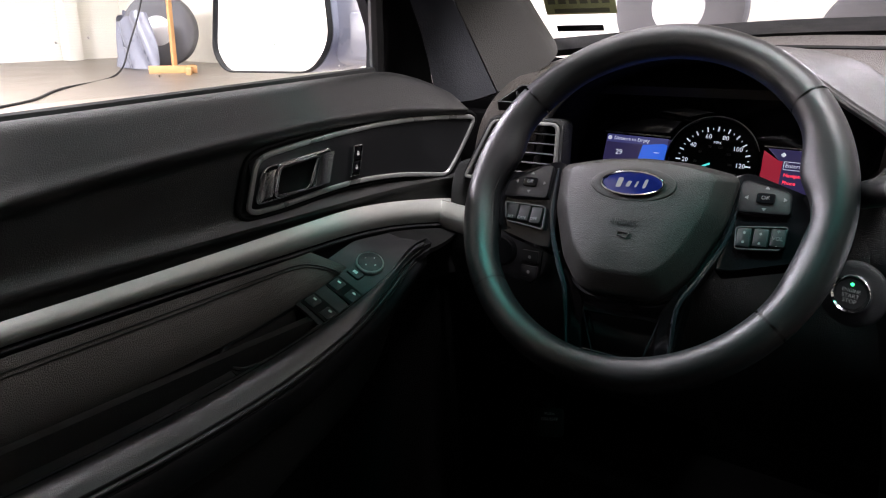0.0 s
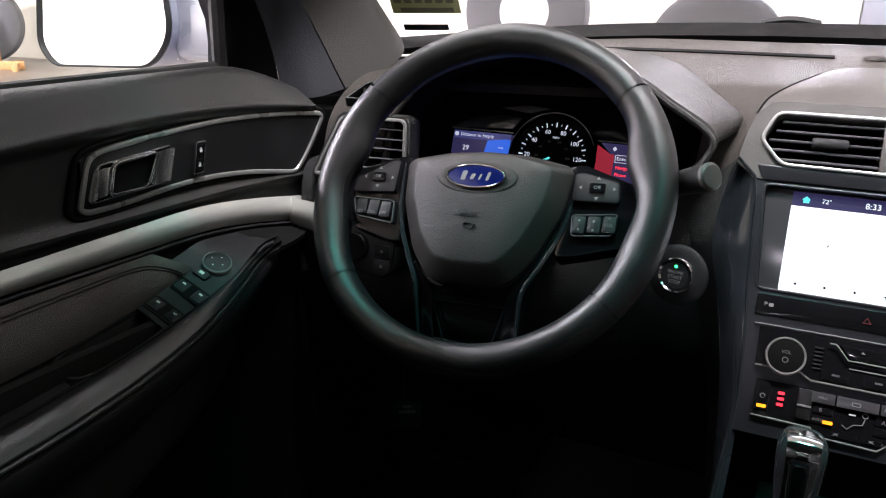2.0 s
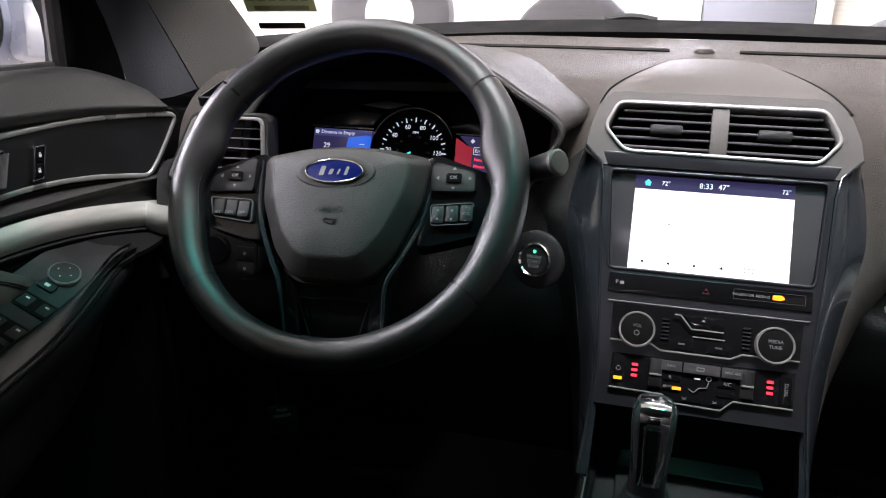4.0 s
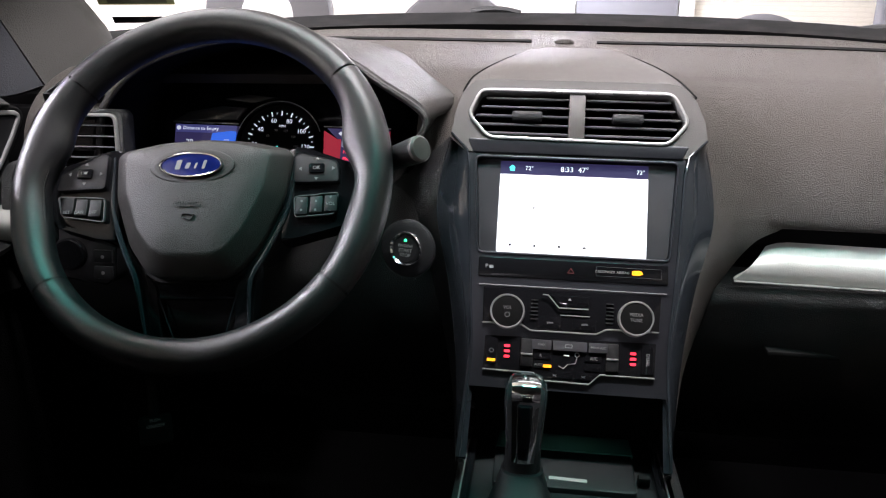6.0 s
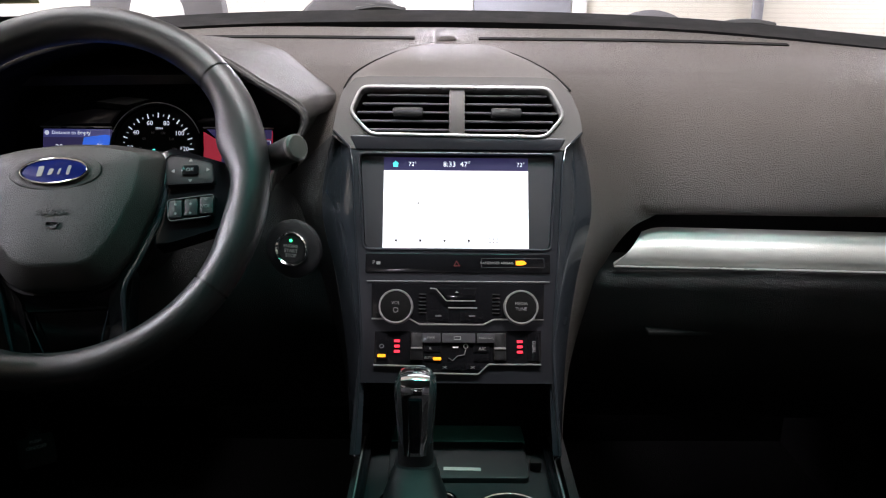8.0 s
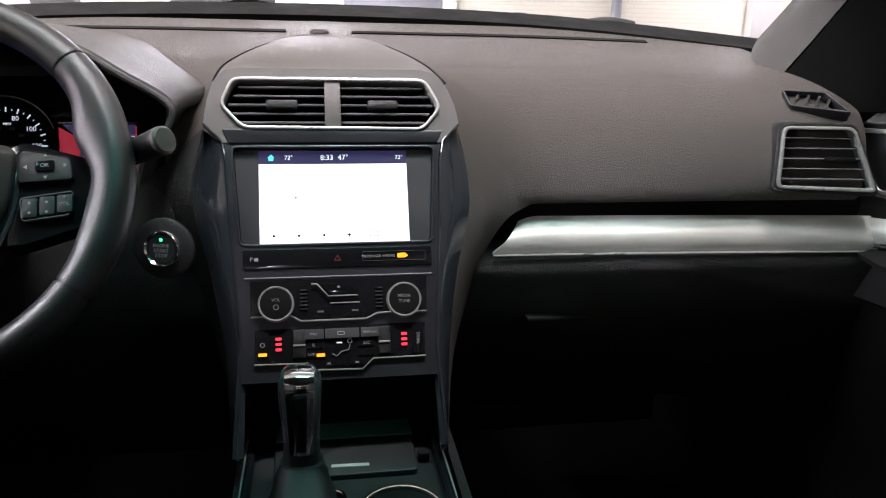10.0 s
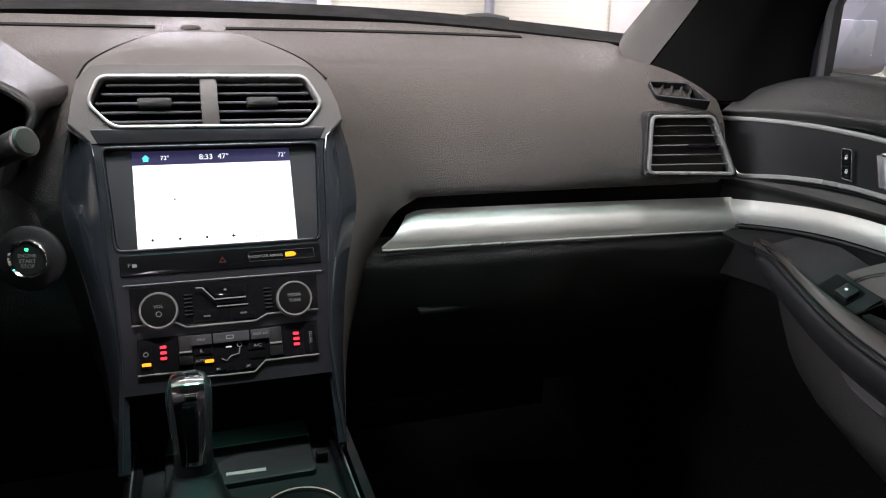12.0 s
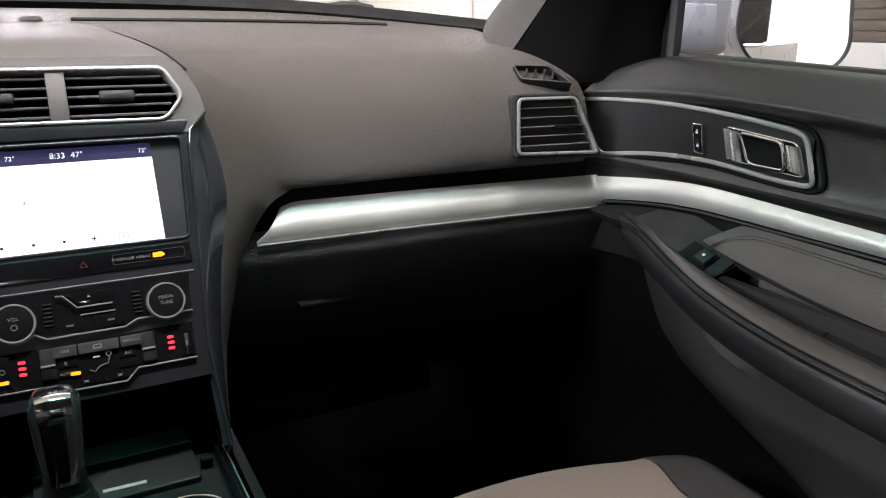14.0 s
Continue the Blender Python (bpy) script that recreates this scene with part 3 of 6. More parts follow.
dial = part("speedometer", lathe([(0.0600, -0.004), (0.0600, 0.004), (0.0582, 0.0062), (0.0562, 0.005), (0.0545, 0.0)], DC, 56), GLOSS, cluster, "round black speedometer with a raised bezel")
part("dial_face", lathe([(0.0545, 0.0), (0.0545, 0.0006)], DC, 48), DARK, dial)
part("bezel_line", tube([DC @ Vector((0.0584 * math.cos(radians(a)), 0.0584 * math.sin(radians(a)), 0.0062)) for a in range(20, 165, 5)], 0.0006, n=5), SATIN, dial, "thin bright bezel line")
for k, n in enumerate(range(0, 121, 5)):
    a = radians(214 - 214 * n / 120)
    big = n % 10 == 0
    part("tick", box(0.0405 if big else 0.0425, -0.0008 if big else -0.0005, 0.001, 0.0465 if big else 0.0445, 0.0008 if big else 0.0005, 0.0014, 0, DC @ pose(0, 0, 0, 0, 0, math.degrees(a))), LIT, dial)
    if n % 20 == 0:
        letters("numeral", str(n), 0.0082, at(DC, 0.0345 * math.cos(a), 0.0345 * math.sin(a), 0.0012), LIT, dial)
        if n:
            letters("inner_numeral", str(n // 2 * 3), 0.0045, at(DC, 0.0215 * math.cos(a), 0.0215 * math.sin(a), 0.0012), DIM, dial)
letters("unit", "MPH", 0.0045, at(DC, 0.002, 0.0262, 0.0012), LIT, dial)
part("needle", box(0.002, -0.0012, 0.003, 0.018, 0.0012, 0.0045, 0.0004, DC @ pose(0, 0, 0, 0, 0, 208)), TEAL, dial, "teal needle")
left_d = part("left_display", slab(rect(-0.147, -0.034, -0.057, 0.021), 0.0, 0.002, CM), BAR, cluster, "dark display with a blue panel")
part("header", slab(rect(-0.146, 0.011, -0.062, 0.0215), 0.002, 0.0026, CM), SCRHEAD, left_d)
letters("words", "Distance to Empty", 0.0066, at(CM, -0.136, 0.0165, 0.0029), LIT, left_d, "LEFT")
part("icon", slab(circle(-0.142, 0.0165, 0.003, 8), 0.0026, 0.0030, CM), LIT, left_d)
part("blue_panel", slab([(-0.102, -0.033), (-0.062, -0.033), (-0.062, 0.0135), (-0.068, 0.0145), (-0.095, 0.0105)], 0.002, 0.0030, CM), SCRBLUE, left_d)
letters("range", "29", 0.010, at(CM, -0.126, -0.002, 0.0026), LIT, left_d)
part("range_unit", box(-0.078, 0.0015, 0.0030, -0.071, 0.0025, 0.0028, 0, CM), LIT, left_d)
part("header_line", box(-0.150, 0.0235, 0.001, -0.060, 0.0250, 0.004, 0, CM), SATIN, left_d)
right_d = part("right_display", slab([(0.058, -0.034), (0.145, -0.034), (0.145, 0.021), (0.075, 0.009), (0.057, 0.0195)], 0.0, 0.002, CM), SCRRED, cluster, "red display with a menu")
part("header", slab([(0.076, 0.0085), (0.144, 0.0105), (0.144, 0.0225), (0.061, 0.0225)], 0.002, 0.0026, CM), BAR, right_d)
part("header_line", box(0.057, 0.0240, 0.001, 0.146, 0.0250, 0.004, 0, CM), SATIN, right_d)
letters("words", "Entertainment", 0.0068, at(CM, 0.084, 0.0035, 0.003), LIT, right_d, "LEFT")
letters("words", "Navigation", 0.006, at(CM, 0.084, -0.008, 0.003), RED, right_d, "LEFT")
letters("words", "Phone", 0.006, at(CM, 0.084, -0.017, 0.003), RED, right_d, "LEFT")
part("menu_box", frame_ring(rect(0.0820, -0.0015, 0.143, 0.0085, 0.001), inset(rect(0.0820, -0.0015, 0.143, 0.0085, 0.001), 0.0006), 0.002, 0.003, CM), LIT, right_d)
part("menu_ground", slab(rect(0.0805, -0.033, 0.144, 0.0095), 0.002, 0.0024, CM), BAR, right_d)
part("icon", slab(circle(0.080, 0.0160, 0.003, 4), 0.0026, 0.0030, CM), LIT, right_d)

# ---- steering wheel ----
wheel = thing("steering_wheel", "black leather steering wheel with grey airbag cover and blue oval badge", "steering wheel")
T = radians(32.9)
WM = basis((-0.3790, 0.7295, 1.0830), (1, 0, 0), (0, math.sin(T), math.cos(T))) @ pose(0, 0, 0, 0, 0, 3.5)


def rim_point(a, b):
    grip = max(0.0, math.cos(2 * (a - radians(35)))) ** 6 * (1 if math.sin(a) > 0 else 0) + max(0.0, math.cos(2 * (math.pi - a - radians(35)))) ** 6 * (1 if math.sin(a) > 0 else 0)
    r = 0.0180 + 0.0010 * grip
    # thumb rests swell inwards where the spokes meet the rim
    e = math.degrees(math.atan2(math.sin(a), abs(math.cos(a))))
    swell = 0.0130 * math.exp(-((e - 14) / 11) ** 2) + 0.0045 * math.exp(-((e + 16) / 12) ** 2)
    rad = 0.1762 + r * 0.95 * math.cos(b) - swell * max(0.0, -math.cos(b)) ** 1.5
    return WM @ Vector((rad * math.cos(a), rad * math.sin(a) - 0.0028, r * 1.08 * math.sin(b)))


seams = [38, 143, 219, 323, 398]
for k in range(4):
    a0, a1 = radians(seams[k] + 0.35), radians(seams[k + 1] - 0.35)
    bm = bmesh.new()
    n = 36
    rows = [[bm.verts.new(rim_point(a0 + (a1 - a0) * i / n, 2 * math.pi * j / 20)) for j in range(20)] for i in range(n + 1)]
    for a, b in zip(rows, rows[1:]):
        for j in range(20):
            bm.faces.new((a[j], a[(j + 1) % 20], b[(j + 1) % 20], b[j]))
    part("rim_section", bm, LEATHER, wheel, "stitched black leather")
part("rim_core", tube([WM @ Vector((0.1762 * math.cos(2 * math.pi * k / 72), 0.1762 * math.sin(2 * math.pi * k / 72) - 0.0028, 0)) for k in range(72)], 0.0158, True, 12, up=WM.to_3x3() @ Vector((0, 0, 1))), RUBBER, wheel)

HUB = [(-0.092, 0.024), (-0.086, 0.031), (-0.045, 0.040), (0, 0.043), (0.045, 0.040), (0.086, 0.031), (0.092, 0.024), (0.087, -0.02), (0.066, -0.071), (0.046, -0.096), (0.030, -0.103), (-0.030, -0.103), (-0.046, -0.096), (-0.066, -0.071), (-0.087, -0.02)]
HUB = rounded(HUB[::-1], 0.010, 4)[::-1]
HUB = HUB if sum(a[0] * b[1] - b[0] * a[1] for a, b in zip(HUB, HUB[1:] + HUB[:1])) > 0 else HUB[::-1]


def tiers(poly, levels, m):
    """Loops of the polygon, scaled towards (0, cy) and raised: (scale, cy, height)."""
    bm = bmesh.new()
    loops = [[bm.verts.new((x * s, cy + (y - cy) * s, z)) for x, y in poly] for s, cy, z in levels]
    n = len(poly)
    for a, b in zip(loops, loops[1:]):
        for i in range(n):
            bm.faces.new((a[i], a[(i + 1) % n], b[(i + 1) % n], b[i]))
    bm.faces.new(loops[-1])
    bm.transform(m)
    return bm


part("airbag_cover", tiers(HUB, [(1.0, -0.02, -0.045), (1.0, -0.02, -0.008), (0.992, -0.02, -0.004), (0.975, -0.02, -0.0015), (0.82, -0.004, 0.0105), (0.80, -0.004, 0.0120), (0.77, -0.004, 0.0130), (0.5, 0, 0.0150), (0.2, 0, 0.0162)], WM), AIRBAG, wheel, "grey grained airbag cover")
part("cover_gap", slab([(x * 1.035, -0.02 + (y + 0.02) * 1.03) for x, y in HUB], -0.04, -0.010, WM, 0.002), DARK, wheel)
part("badge_bowl", frame_ring(circle(-0.003, 0.006, 0.043, 40, 0.0185), circle(-0.003, 0.006, 0.033, 40, 0.0135), 0.008, 0.0165, WM, 0.001), AIRBAG, wheel)
badge = part("badge", slab(circle(-0.003, 0.006, 0.0302, 40, 0.0118), 0.014, 0.0185, WM, 0.0015), BLUE, wheel, "blue oval badge with a silver edge")
part("badge_edge", frame_ring(circle(-0.003, 0.006, 0.0318, 40, 0.0130), circle(-0.003, 0.006, 0.0300, 40, 0.0114), 0.014, 0.0192, WM, 0.0005), CHROME, badge)
# plain silver strokes stand in for the maker's mark
for x0, x1, y0, h in ((-0.019, -0.012, 0.006, 0.010), (-0.009, -0.003, 0.005, 0.006), (0.0, 0.004, 0.005, 0.006), (0.008, 0.013, 0.006, 0.009)):
    part("badge_stroke", slab(rounded([(x0, y0 - h / 2), (x1 - 0.002, y0 - h / 2), (x1, y0 + h / 2), (x0 + 0.002, y0 + h / 2)], 0.001, 2), 0.018, 0.0190, WM), SATIN, badge)
letters("airbag_word", "AIRBAG", 0.0085, at(WM, -0.004, -0.034, 0.0166), LEATHER, wheel)
part("airbag_sign", frame_ring(rounded([(-0.008, -0.047), (0.002, -0.050), (0.005, -0.044), (-0.007, -0.043)], 0.001, 2), inset(rounded([(-0.008, -0.047), (0.002, -0.050), (0.005, -0.044), (-0.007, -0.043)], 0.001, 2), 0.0007), 0.0145, 0.0166, WM), LEATHER, wheel)

for s in (-1, 1):
    mir = WM @ Matrix.Diagonal((s, 1, 1, 1))
    arm = rounded([(0.083, -0.066), (0.107, -0.060), (0.150, -0.048), (0.162, -0.016), (0.160, 0.012), (0.100, 0.034), (0.083, 0.032)], 0.006, 3)
    spoke = part("spoke", slab(arm, -0.030, -0.006, mir, 0.005, 3), GLOSS, wheel, "gloss black spoke")
    part("spoke_grip", slab(rounded([(0.146, -0.062), (0.166, -0.066), (0.172, -0.02), (0.168, 0.045), (0.152, 0.032), (0.158, -0.012)], 0.006, 3), -0.014, 0.008, mir, 0.007, 4), LEATHER, spoke)
    if s < 0:
        pad4 = rounded([(0.099, -0.010), (0.150, -0.012), (0.148, 0.006), (0.106, 0.029), (0.100, 0.026)], 0.004, 3)
    else:
        pad4 = rounded([(0.094, -0.006), (0.140, -0.006), (0.138, 0.016), (0.098, 0.026), (0.093, 0.022)], 0.004, 3)
    pad = part("button_pad", slab(pad4, -0.008, -0.001, mir, 0.0015), BLACK, spoke, "four-way button pad")
    px, py = (0.122, 0.006) if s < 0 else (0.117, 0.008)
    part("pad_gap", frame_ring(pad4, inset(pad4, 0.0008), -0.002, -0.0004, mir), FASCIA, pad)
    part("pad_centre", slab(rect(px - 0.008, py - 0.005, px + 0.008, py + 0.005, 0.002), -0.002, 0.001, mir, 0.0008), GLOSS, pad)
    letters("pad_word", "OK", 0.0052, at(WM, s * px, py, 0.0012), DIM, pad)
    for dx, dy, tr in ((0.0165, 0, -90), (-0.0165, 0, 90), (0, 0.0105, 0), (0, -0.0105, 180)):
        part("arrow", slab([(-0.002, -0.0012), (0.002, -0.0012), (0, 0.0018)], -0.002, -0.0004, at(mir, px + dx, py + dy, 0, tr)), DIM, pad)
    cut = rounded([(0.094, -0.046), (0.140, -0.040), (0.147, -0.018), (0.097, -0.020)] if s < 0 else [(0.098, -0.043), (0.137, -0.040), (0.141, -0.017), (0.096, -0.021)], 0.004, 3)
    keys = part("button_panel", slab(cut, -0.008, -0.002, mir, 0.001), DARK, spoke, "panel of three keys")
    part("panel_edge", frame_ring(cut, inset(cut, 0.001), -0.003, 0.0, mir), SLAT, keys)
    for j in range(3):
        x0 = 0.0985 + 0.0145 * j
        part("key", slab(rect(x0, -0.0405 + 0.0015 * j, x0 + 0.0128, -0.0225 + 0.001 * j, 0.002), -0.003, 0.0015, mir, 0.001), BLACK, keys)
    words = ((0.1065, "OFF"), (0.121, "CAN"), (0.134, "SET")) if s < 0 else ((0.105, ""), (0.119, ""), (0.1335, "VOL"))
    for x, w in words:
        if w:
            letters("key_word", w, 0.0048, at(WM, s * x, -0.036 if s < 0 else -0.030, 0.0018), DIM, keys)
        else:
            part("key_sign", slab(circle(x, -0.027, 0.0013, 6), 0.001, 0.0018, mir), DIM, keys)
            part("key_sign", slab(circle(x, -0.036, 0.0013, 6), 0.001, 0.0018, mir), DIM, keys)
    if s > 0:
        letters("key_word", "+", 0.006, at(WM, 0.1335, -0.0235, 0.0018), DIM, keys)
        letters("key_word", "-", 0.006, at(WM, 0.1335, -0.0365, 0.0018), DIM, keys)
    # the lower legs lean away from the driver towards the rim
    lean = mir @ Matrix(((1, 0, 0, 0), (0, 1, 0, 0), (0, 0.42, 1, 0.036), (0, 0, 0, 1)))
    part("lower_spoke", slab(rounded([(0.040, -0.108), (0.062, -0.080), (0.064, -0.092), (0.059, -0.120), (0.052, -0.166), (0.036, -0.168)], 0.004, 3), -0.028, -0.008, lean, 0.005, 3), GLOSS, wheel, "gloss black lower spoke")
    part("spoke_edge", tube([spline([mir @ Vector(q) for q in ((0.096, 0.026, -0.006), (0.093, -0.010, -0.006), (0.087, -0.040, -0.006), (0.070, -0.078, -0.007), (0.0575, -0.103, -0.009), (0.054, -0.135, -0.024), (0.051, -0.160, -0.035))], k / 24) for k in range(25)], lambda u: 0.0012 + 0.0016 * math.sin(math.pi * u), n=8), POD, wheel, "polished edge line")
    part("window_edge", tube([lean @ Vector(q) for q in ((0.039, -0.117, -0.010), (0.026, -0.155, -0.010))], 0.0009, n=6), POD, wheel, "thin polished edge")
LEAN = WM @ Matrix(((1, 0, 0, 0), (0, 1, 0, 0), (0, 0.42, 1, 0.036), (0, 0, 0, 1)))
part("spoke_bridge", slab(rounded([(-0.044, -0.118), (0.044, -0.118), (0.052, -0.100), (-0.052, -0.100)], 0.004, 3), -0.028, -0.010, LEAN, 0.004, 3), GLOSS, wheel)
part("spoke_foot", slab(rounded([(-0.040, -0.172), (0.040, -0.172), (0.036, -0.157), (-0.038, -0.154)], 0.003, 3), -0.026, -0.011, LEAN, 0.003), GLOSS, wheel)
part("spoke_window", slab([(-0.042, -0.160), (0.042, -0.160), (0.046, -0.114), (-0.046, -0.114)], -0.030, -0.018, LEAN), GLOSS, wheel, "gloss black insert")
part("window_edge", tube([LEAN @ Vector(q) for q in ((-0.036, -0.154, -0.011), (0.024, -0.1575, -0.011))], 0.0009, n=6), POD, wheel)
part("column", lathe([(0.055, -0.16), (0.06, -0.10), (0.058, -0.05), (0.045, -0.045)], WM, 32), BLACK, wheel, "black steering column shroud")

# stalk, start button, headlamp switch
stalk = thing("wiper_stalk", "black wiper stalk behind the steering wheel", "stalk")
part("stem", tube([(-0.32, 0.80, 1.062), (-0.24, 0.785, 1.082), (-0.195, 0.765, 1.102), (-0.163, 0.742, 1.117)], lambda u: 0.008 + 0.0055 * u, n=16, caps=True), BLACK, stalk)
part("end_cap", lathe([(0.0132, 0), (0.0132, 0.004), (0.011, 0.006), (0.004, 0.0062)], basis((-0.163, 0.742, 1.117), (0.6, 0.77, 0), (-0.25, 0.2, 0.95)) @ pose(0, 0, 0, 0, 0, 0), 24), CAPV, stalk, "flat grey end cap")

SB = basis((-0.192, 0.862, 0.981), (1, -0.25, 0), (0, 0.2, 1))
start = thing("start_button", "round black start button with chrome ring and green lamp", "button")
part("collar", lathe([(0.034, -0.004), (0.034, 0.001), (0.031, 0.003), (0.0215, 0.003)], SB, 40), BLACK, start)
part("ring", lathe([(0.0205, 0.0), (0.0205, 0.007), (0.019, 0.009), (0.0172, 0.007), (0.0172, 0.003)], SB, 40), CHROME, start, "chrome ring")
part("cap", lathe([(0.0170, 0.0), (0.0170, 0.006), (0.015, 0.0075), (0.006, 0.0072)], SB, 40), BLACK, start)
part("lamp", lathe([(0.0018, 0.006), (0.0018, 0.0085), (0.001, 0.009)], at(SB, 0, 0.010), 12), GREEN, start, "small green lamp")
for row, (w, sz) in enumerate((("ENGINE", 0.0052), ("START", 0.0058), ("STOP", 0.0058))):
    letters("words", w, sz, at(SB, 0, 0.0035 - 0.0055 * row, 0.0078), DIM, start)

LS = basis((-0.583, 0.812, 0.975), (1, 0.06, 0), (0, 0.12, 1))
lamp_switch = thing("headlamp_switch", "black headlamp switch panel with round knob and keys", "switch")
lp = [(-0.052, -0.022), (-0.042, -0.030), (0.045, -0.042), (0.056, -0.03), (0.058, 0.012), (0.048, 0.020), (-0.040, 0.026), (-0.052, 0.018)]
part("panel", slab(rounded(lp, 0.004, 3), -0.03, 0.004, LS, 0.003), BLACK, lamp_switch)
part("panel_edge", frame_ring(rounded(lp, 0.004, 3), inset(rounded(lp, 0.004, 3), 0.0015), 0.003, 0.0048, LS), GLOSS, lamp_switch)
part("knob", lathe([(0.019, 0), (0.019, 0.010), (0.017, 0.013), (0.005, 0.013)], at(LS, 0.003, -0.006), 32), GLOSS, lamp_switch)
for j in range(2):
    part("key", box(-0.047, -0.018 + 0.019 * j, 0.002, -0.024, -0.003 + 0.019 * j, 0.007, 0.001, LS), BLACK, lamp_switch)
    part("key", box(0.030, -0.034 + 0.019 * j, 0.002, 0.052, -0.019 + 0.019 * j, 0.007, 0.001, LS), BLACK, lamp_switch)
    part("key_sign", slab(circle(-0.036, -0.011 + 0.019 * j, 0.0022, 6), 0.007, 0.0074, LS), DIM, lamp_switch)
    part("key_sign", slab(circle(0.041, -0.027 + 0.019 * j, 0.0022, 6), 0.007, 0.0074, LS), DIM, lamp_switch)
part("side_strip", sheet(lambda u, v: (-0.700 + 0.072 * u, 0.838 - 0.010 * u - 0.008 * math.sin(math.pi * v), 0.972 + 0.040 * v - 0.002 * u), 8, 6, 0.006), SILVER, dash, "satin silver end strip")

# ---- centre stack ----
SM = basis((-0.003, 0.824, 0.927), (1, 0, 0), (0, 0.48, 1))
stack = thing("centre_stack", "dark grey centre stack with vents, touchscreen and controls", "centre stack")
BEZ = rounded([(-0.108, 0.062), (0.110, 0.062), (0.118, 0.1785), (-0.1165, 0.1785)], 0.009)
VENT = rounded([(-0.103, 0.1975), (0.105, 0.1955), (0.1285, 0.224), (0.110, 0.2595), (-0.1145, 0.2595), (-0.1285, 0.2265)], 0.010)
FAS = [(-0.113, -0.165), (-0.107, -0.0875), (0.107, -0.0875), (0.113, -0.165), (0.117, -0.165), (0.1085, -0.03), (0.1140, 0.04), (0.1185, 0.107), (0.1212, 0.161), (0.1245, 0.1815), (-0.1245, 0.1815), (-0.1220, 0.161), (-0.1180, 0.107), (-0.1130, 0.04), (-0.1075, -0.03), (-0.117, -0.165)]
CROWN = [(-0.1466, 0.1990), (-0.1270, 0.1820), (0.1270, 0.1820), (0.1475, 0.2050), (0.1445, 0.2252), (0.1350, 0.2500), (0.1210, 0.2670), (0.1030, 0.2715), (-0.1030, 0.2715), (-0.1210, 0.2690), (-0.1345, 0.2550), (-0.1412, 0.2330)]


def plate_with_holes(outer, holes, z0, z1, m):
    """A flat plate with holes through it."""
    bm = bmesh.new()
    edges = []
    for loop in (outer, *holes):
        vs = [bm.verts.new((x, y, z1)) for x, y in loop]
        edges += [bm.edges.new((vs[i], vs[(i + 1) % len(vs)])) for i in range(len(vs))]
    bmesh.ops.triangle_fill(bm, edges=edges, use_beauty=True)
    keep = []
    for f in list(bm.faces):
        c = f.calc_center_median()
        inside = lambda poly: sum(((a[1] > c.y) != (b[1] > c.y)) and (c.x < (b[0] - a[0]) * (c.y - a[1]) / (b[1] - a[1]) + a[0]) for a, b in zip(poly, poly[1:] + poly[:1])) % 2
        if not inside(outer) or any(inside(h) for h in holes):
            keep.append(f)
    bmesh.ops.delete(bm, geom=keep, context="FACES")
    geo = bmesh.ops.extrude_face_region(bm, geom=bm.faces[:])
    bmesh.ops.translate(bm, vec=(0, 0, z0 - z1), verts=[v for v in geo["geom"] if isinstance(v, bmesh.types.BMVert)])
    bm.transform(m)
    return bm


part("fascia", plate_with_holes(FAS, [BEZ], -0.05, 0.002, SM), GRAPHITE, stack, "dark graphite fascia", smooth=False)
part("vent_surround", plate_with_holes(CROWN, [VENT], -0.05, 0.003, SM), CAPV, stack, "brown-grey surround of the vents", smooth=False)
part("vent_rim", frame_ring(VENT, inset(VENT, 0.0040), -0.01, 0.0065, SM, 0.0015), SATIN, stack, "bright satin vent rim")
part("vent_lower_band", slab(rounded([(-0.118, 0.181), (0.120, 0.181), (0.128, 0.1965), (-0.126, 0.1985)], 0.003, 2), 0.0, 0.0045, SM, 0.002), GRAPHITE, stack)
vent_c = new("air_vent")
vent_c.parent = stack
tagged(vent_c, "twin black louvred air vents")
part("vent_cavity", slab(inset(VENT, -0.004), -0.05, -0.045, SM), SHADEBLACK, vent_c)
part("vent_divider", slab(rect(-0.0095, 0.1965, 0.0092, 0.2575), -0.03, 0.004, SM, 0.0015), CAPV, vent_c)
for s in (-1, 1):
    for j in range(5):
        v = 0.2065 + 0.0106 * j
        w = 0.119 - abs(v - 0.2265) * 0.55
        part("slat", box(0.0095, -0.0014, -0.024, w, 0.0014, 0.0, 0.001, SM @ Matrix.Diagonal((s, 1, 1, 1)) @ pose(0, v, 0, 16)), SLAT, vent_c)
    part("vent_tab", slab(rect(s * 0.058 - 0.018, 0.2225, s * 0.058 + 0.018, 0.2325, 0.003), -0.006, 0.006, SM, 0.002), BLACK, vent_c, "black slide tab")

# smooth cap over the stack: it runs back from the vent surround and sinks into the dash

def cap(u, v):
    s = 2 * u - 1
    low = SM @ Vector((0.1345 * s, 0.2716 - 0.0166 * max(0.0, (abs(s) - 0.76) / 0.24) ** 1.3, 0.0015))
    half = 0.131 - 0.045 * v - 0.016 * v * v
    back = Vector((s * half - 0.006, 0.945 + 0.102 * v * (1 - 0.06 * abs(s) ** 3), 1.172 + 0.036 * v ** 0.75 - 0.0085 * abs(s) ** 4))
    f = min(1.0, v / 0.16)
    return low.lerp(back, f * f * (3 - 2 * f))


part("cap", sheet(cap, 40, 24, 0.012), CAPV, stack, "smooth vinyl cap")
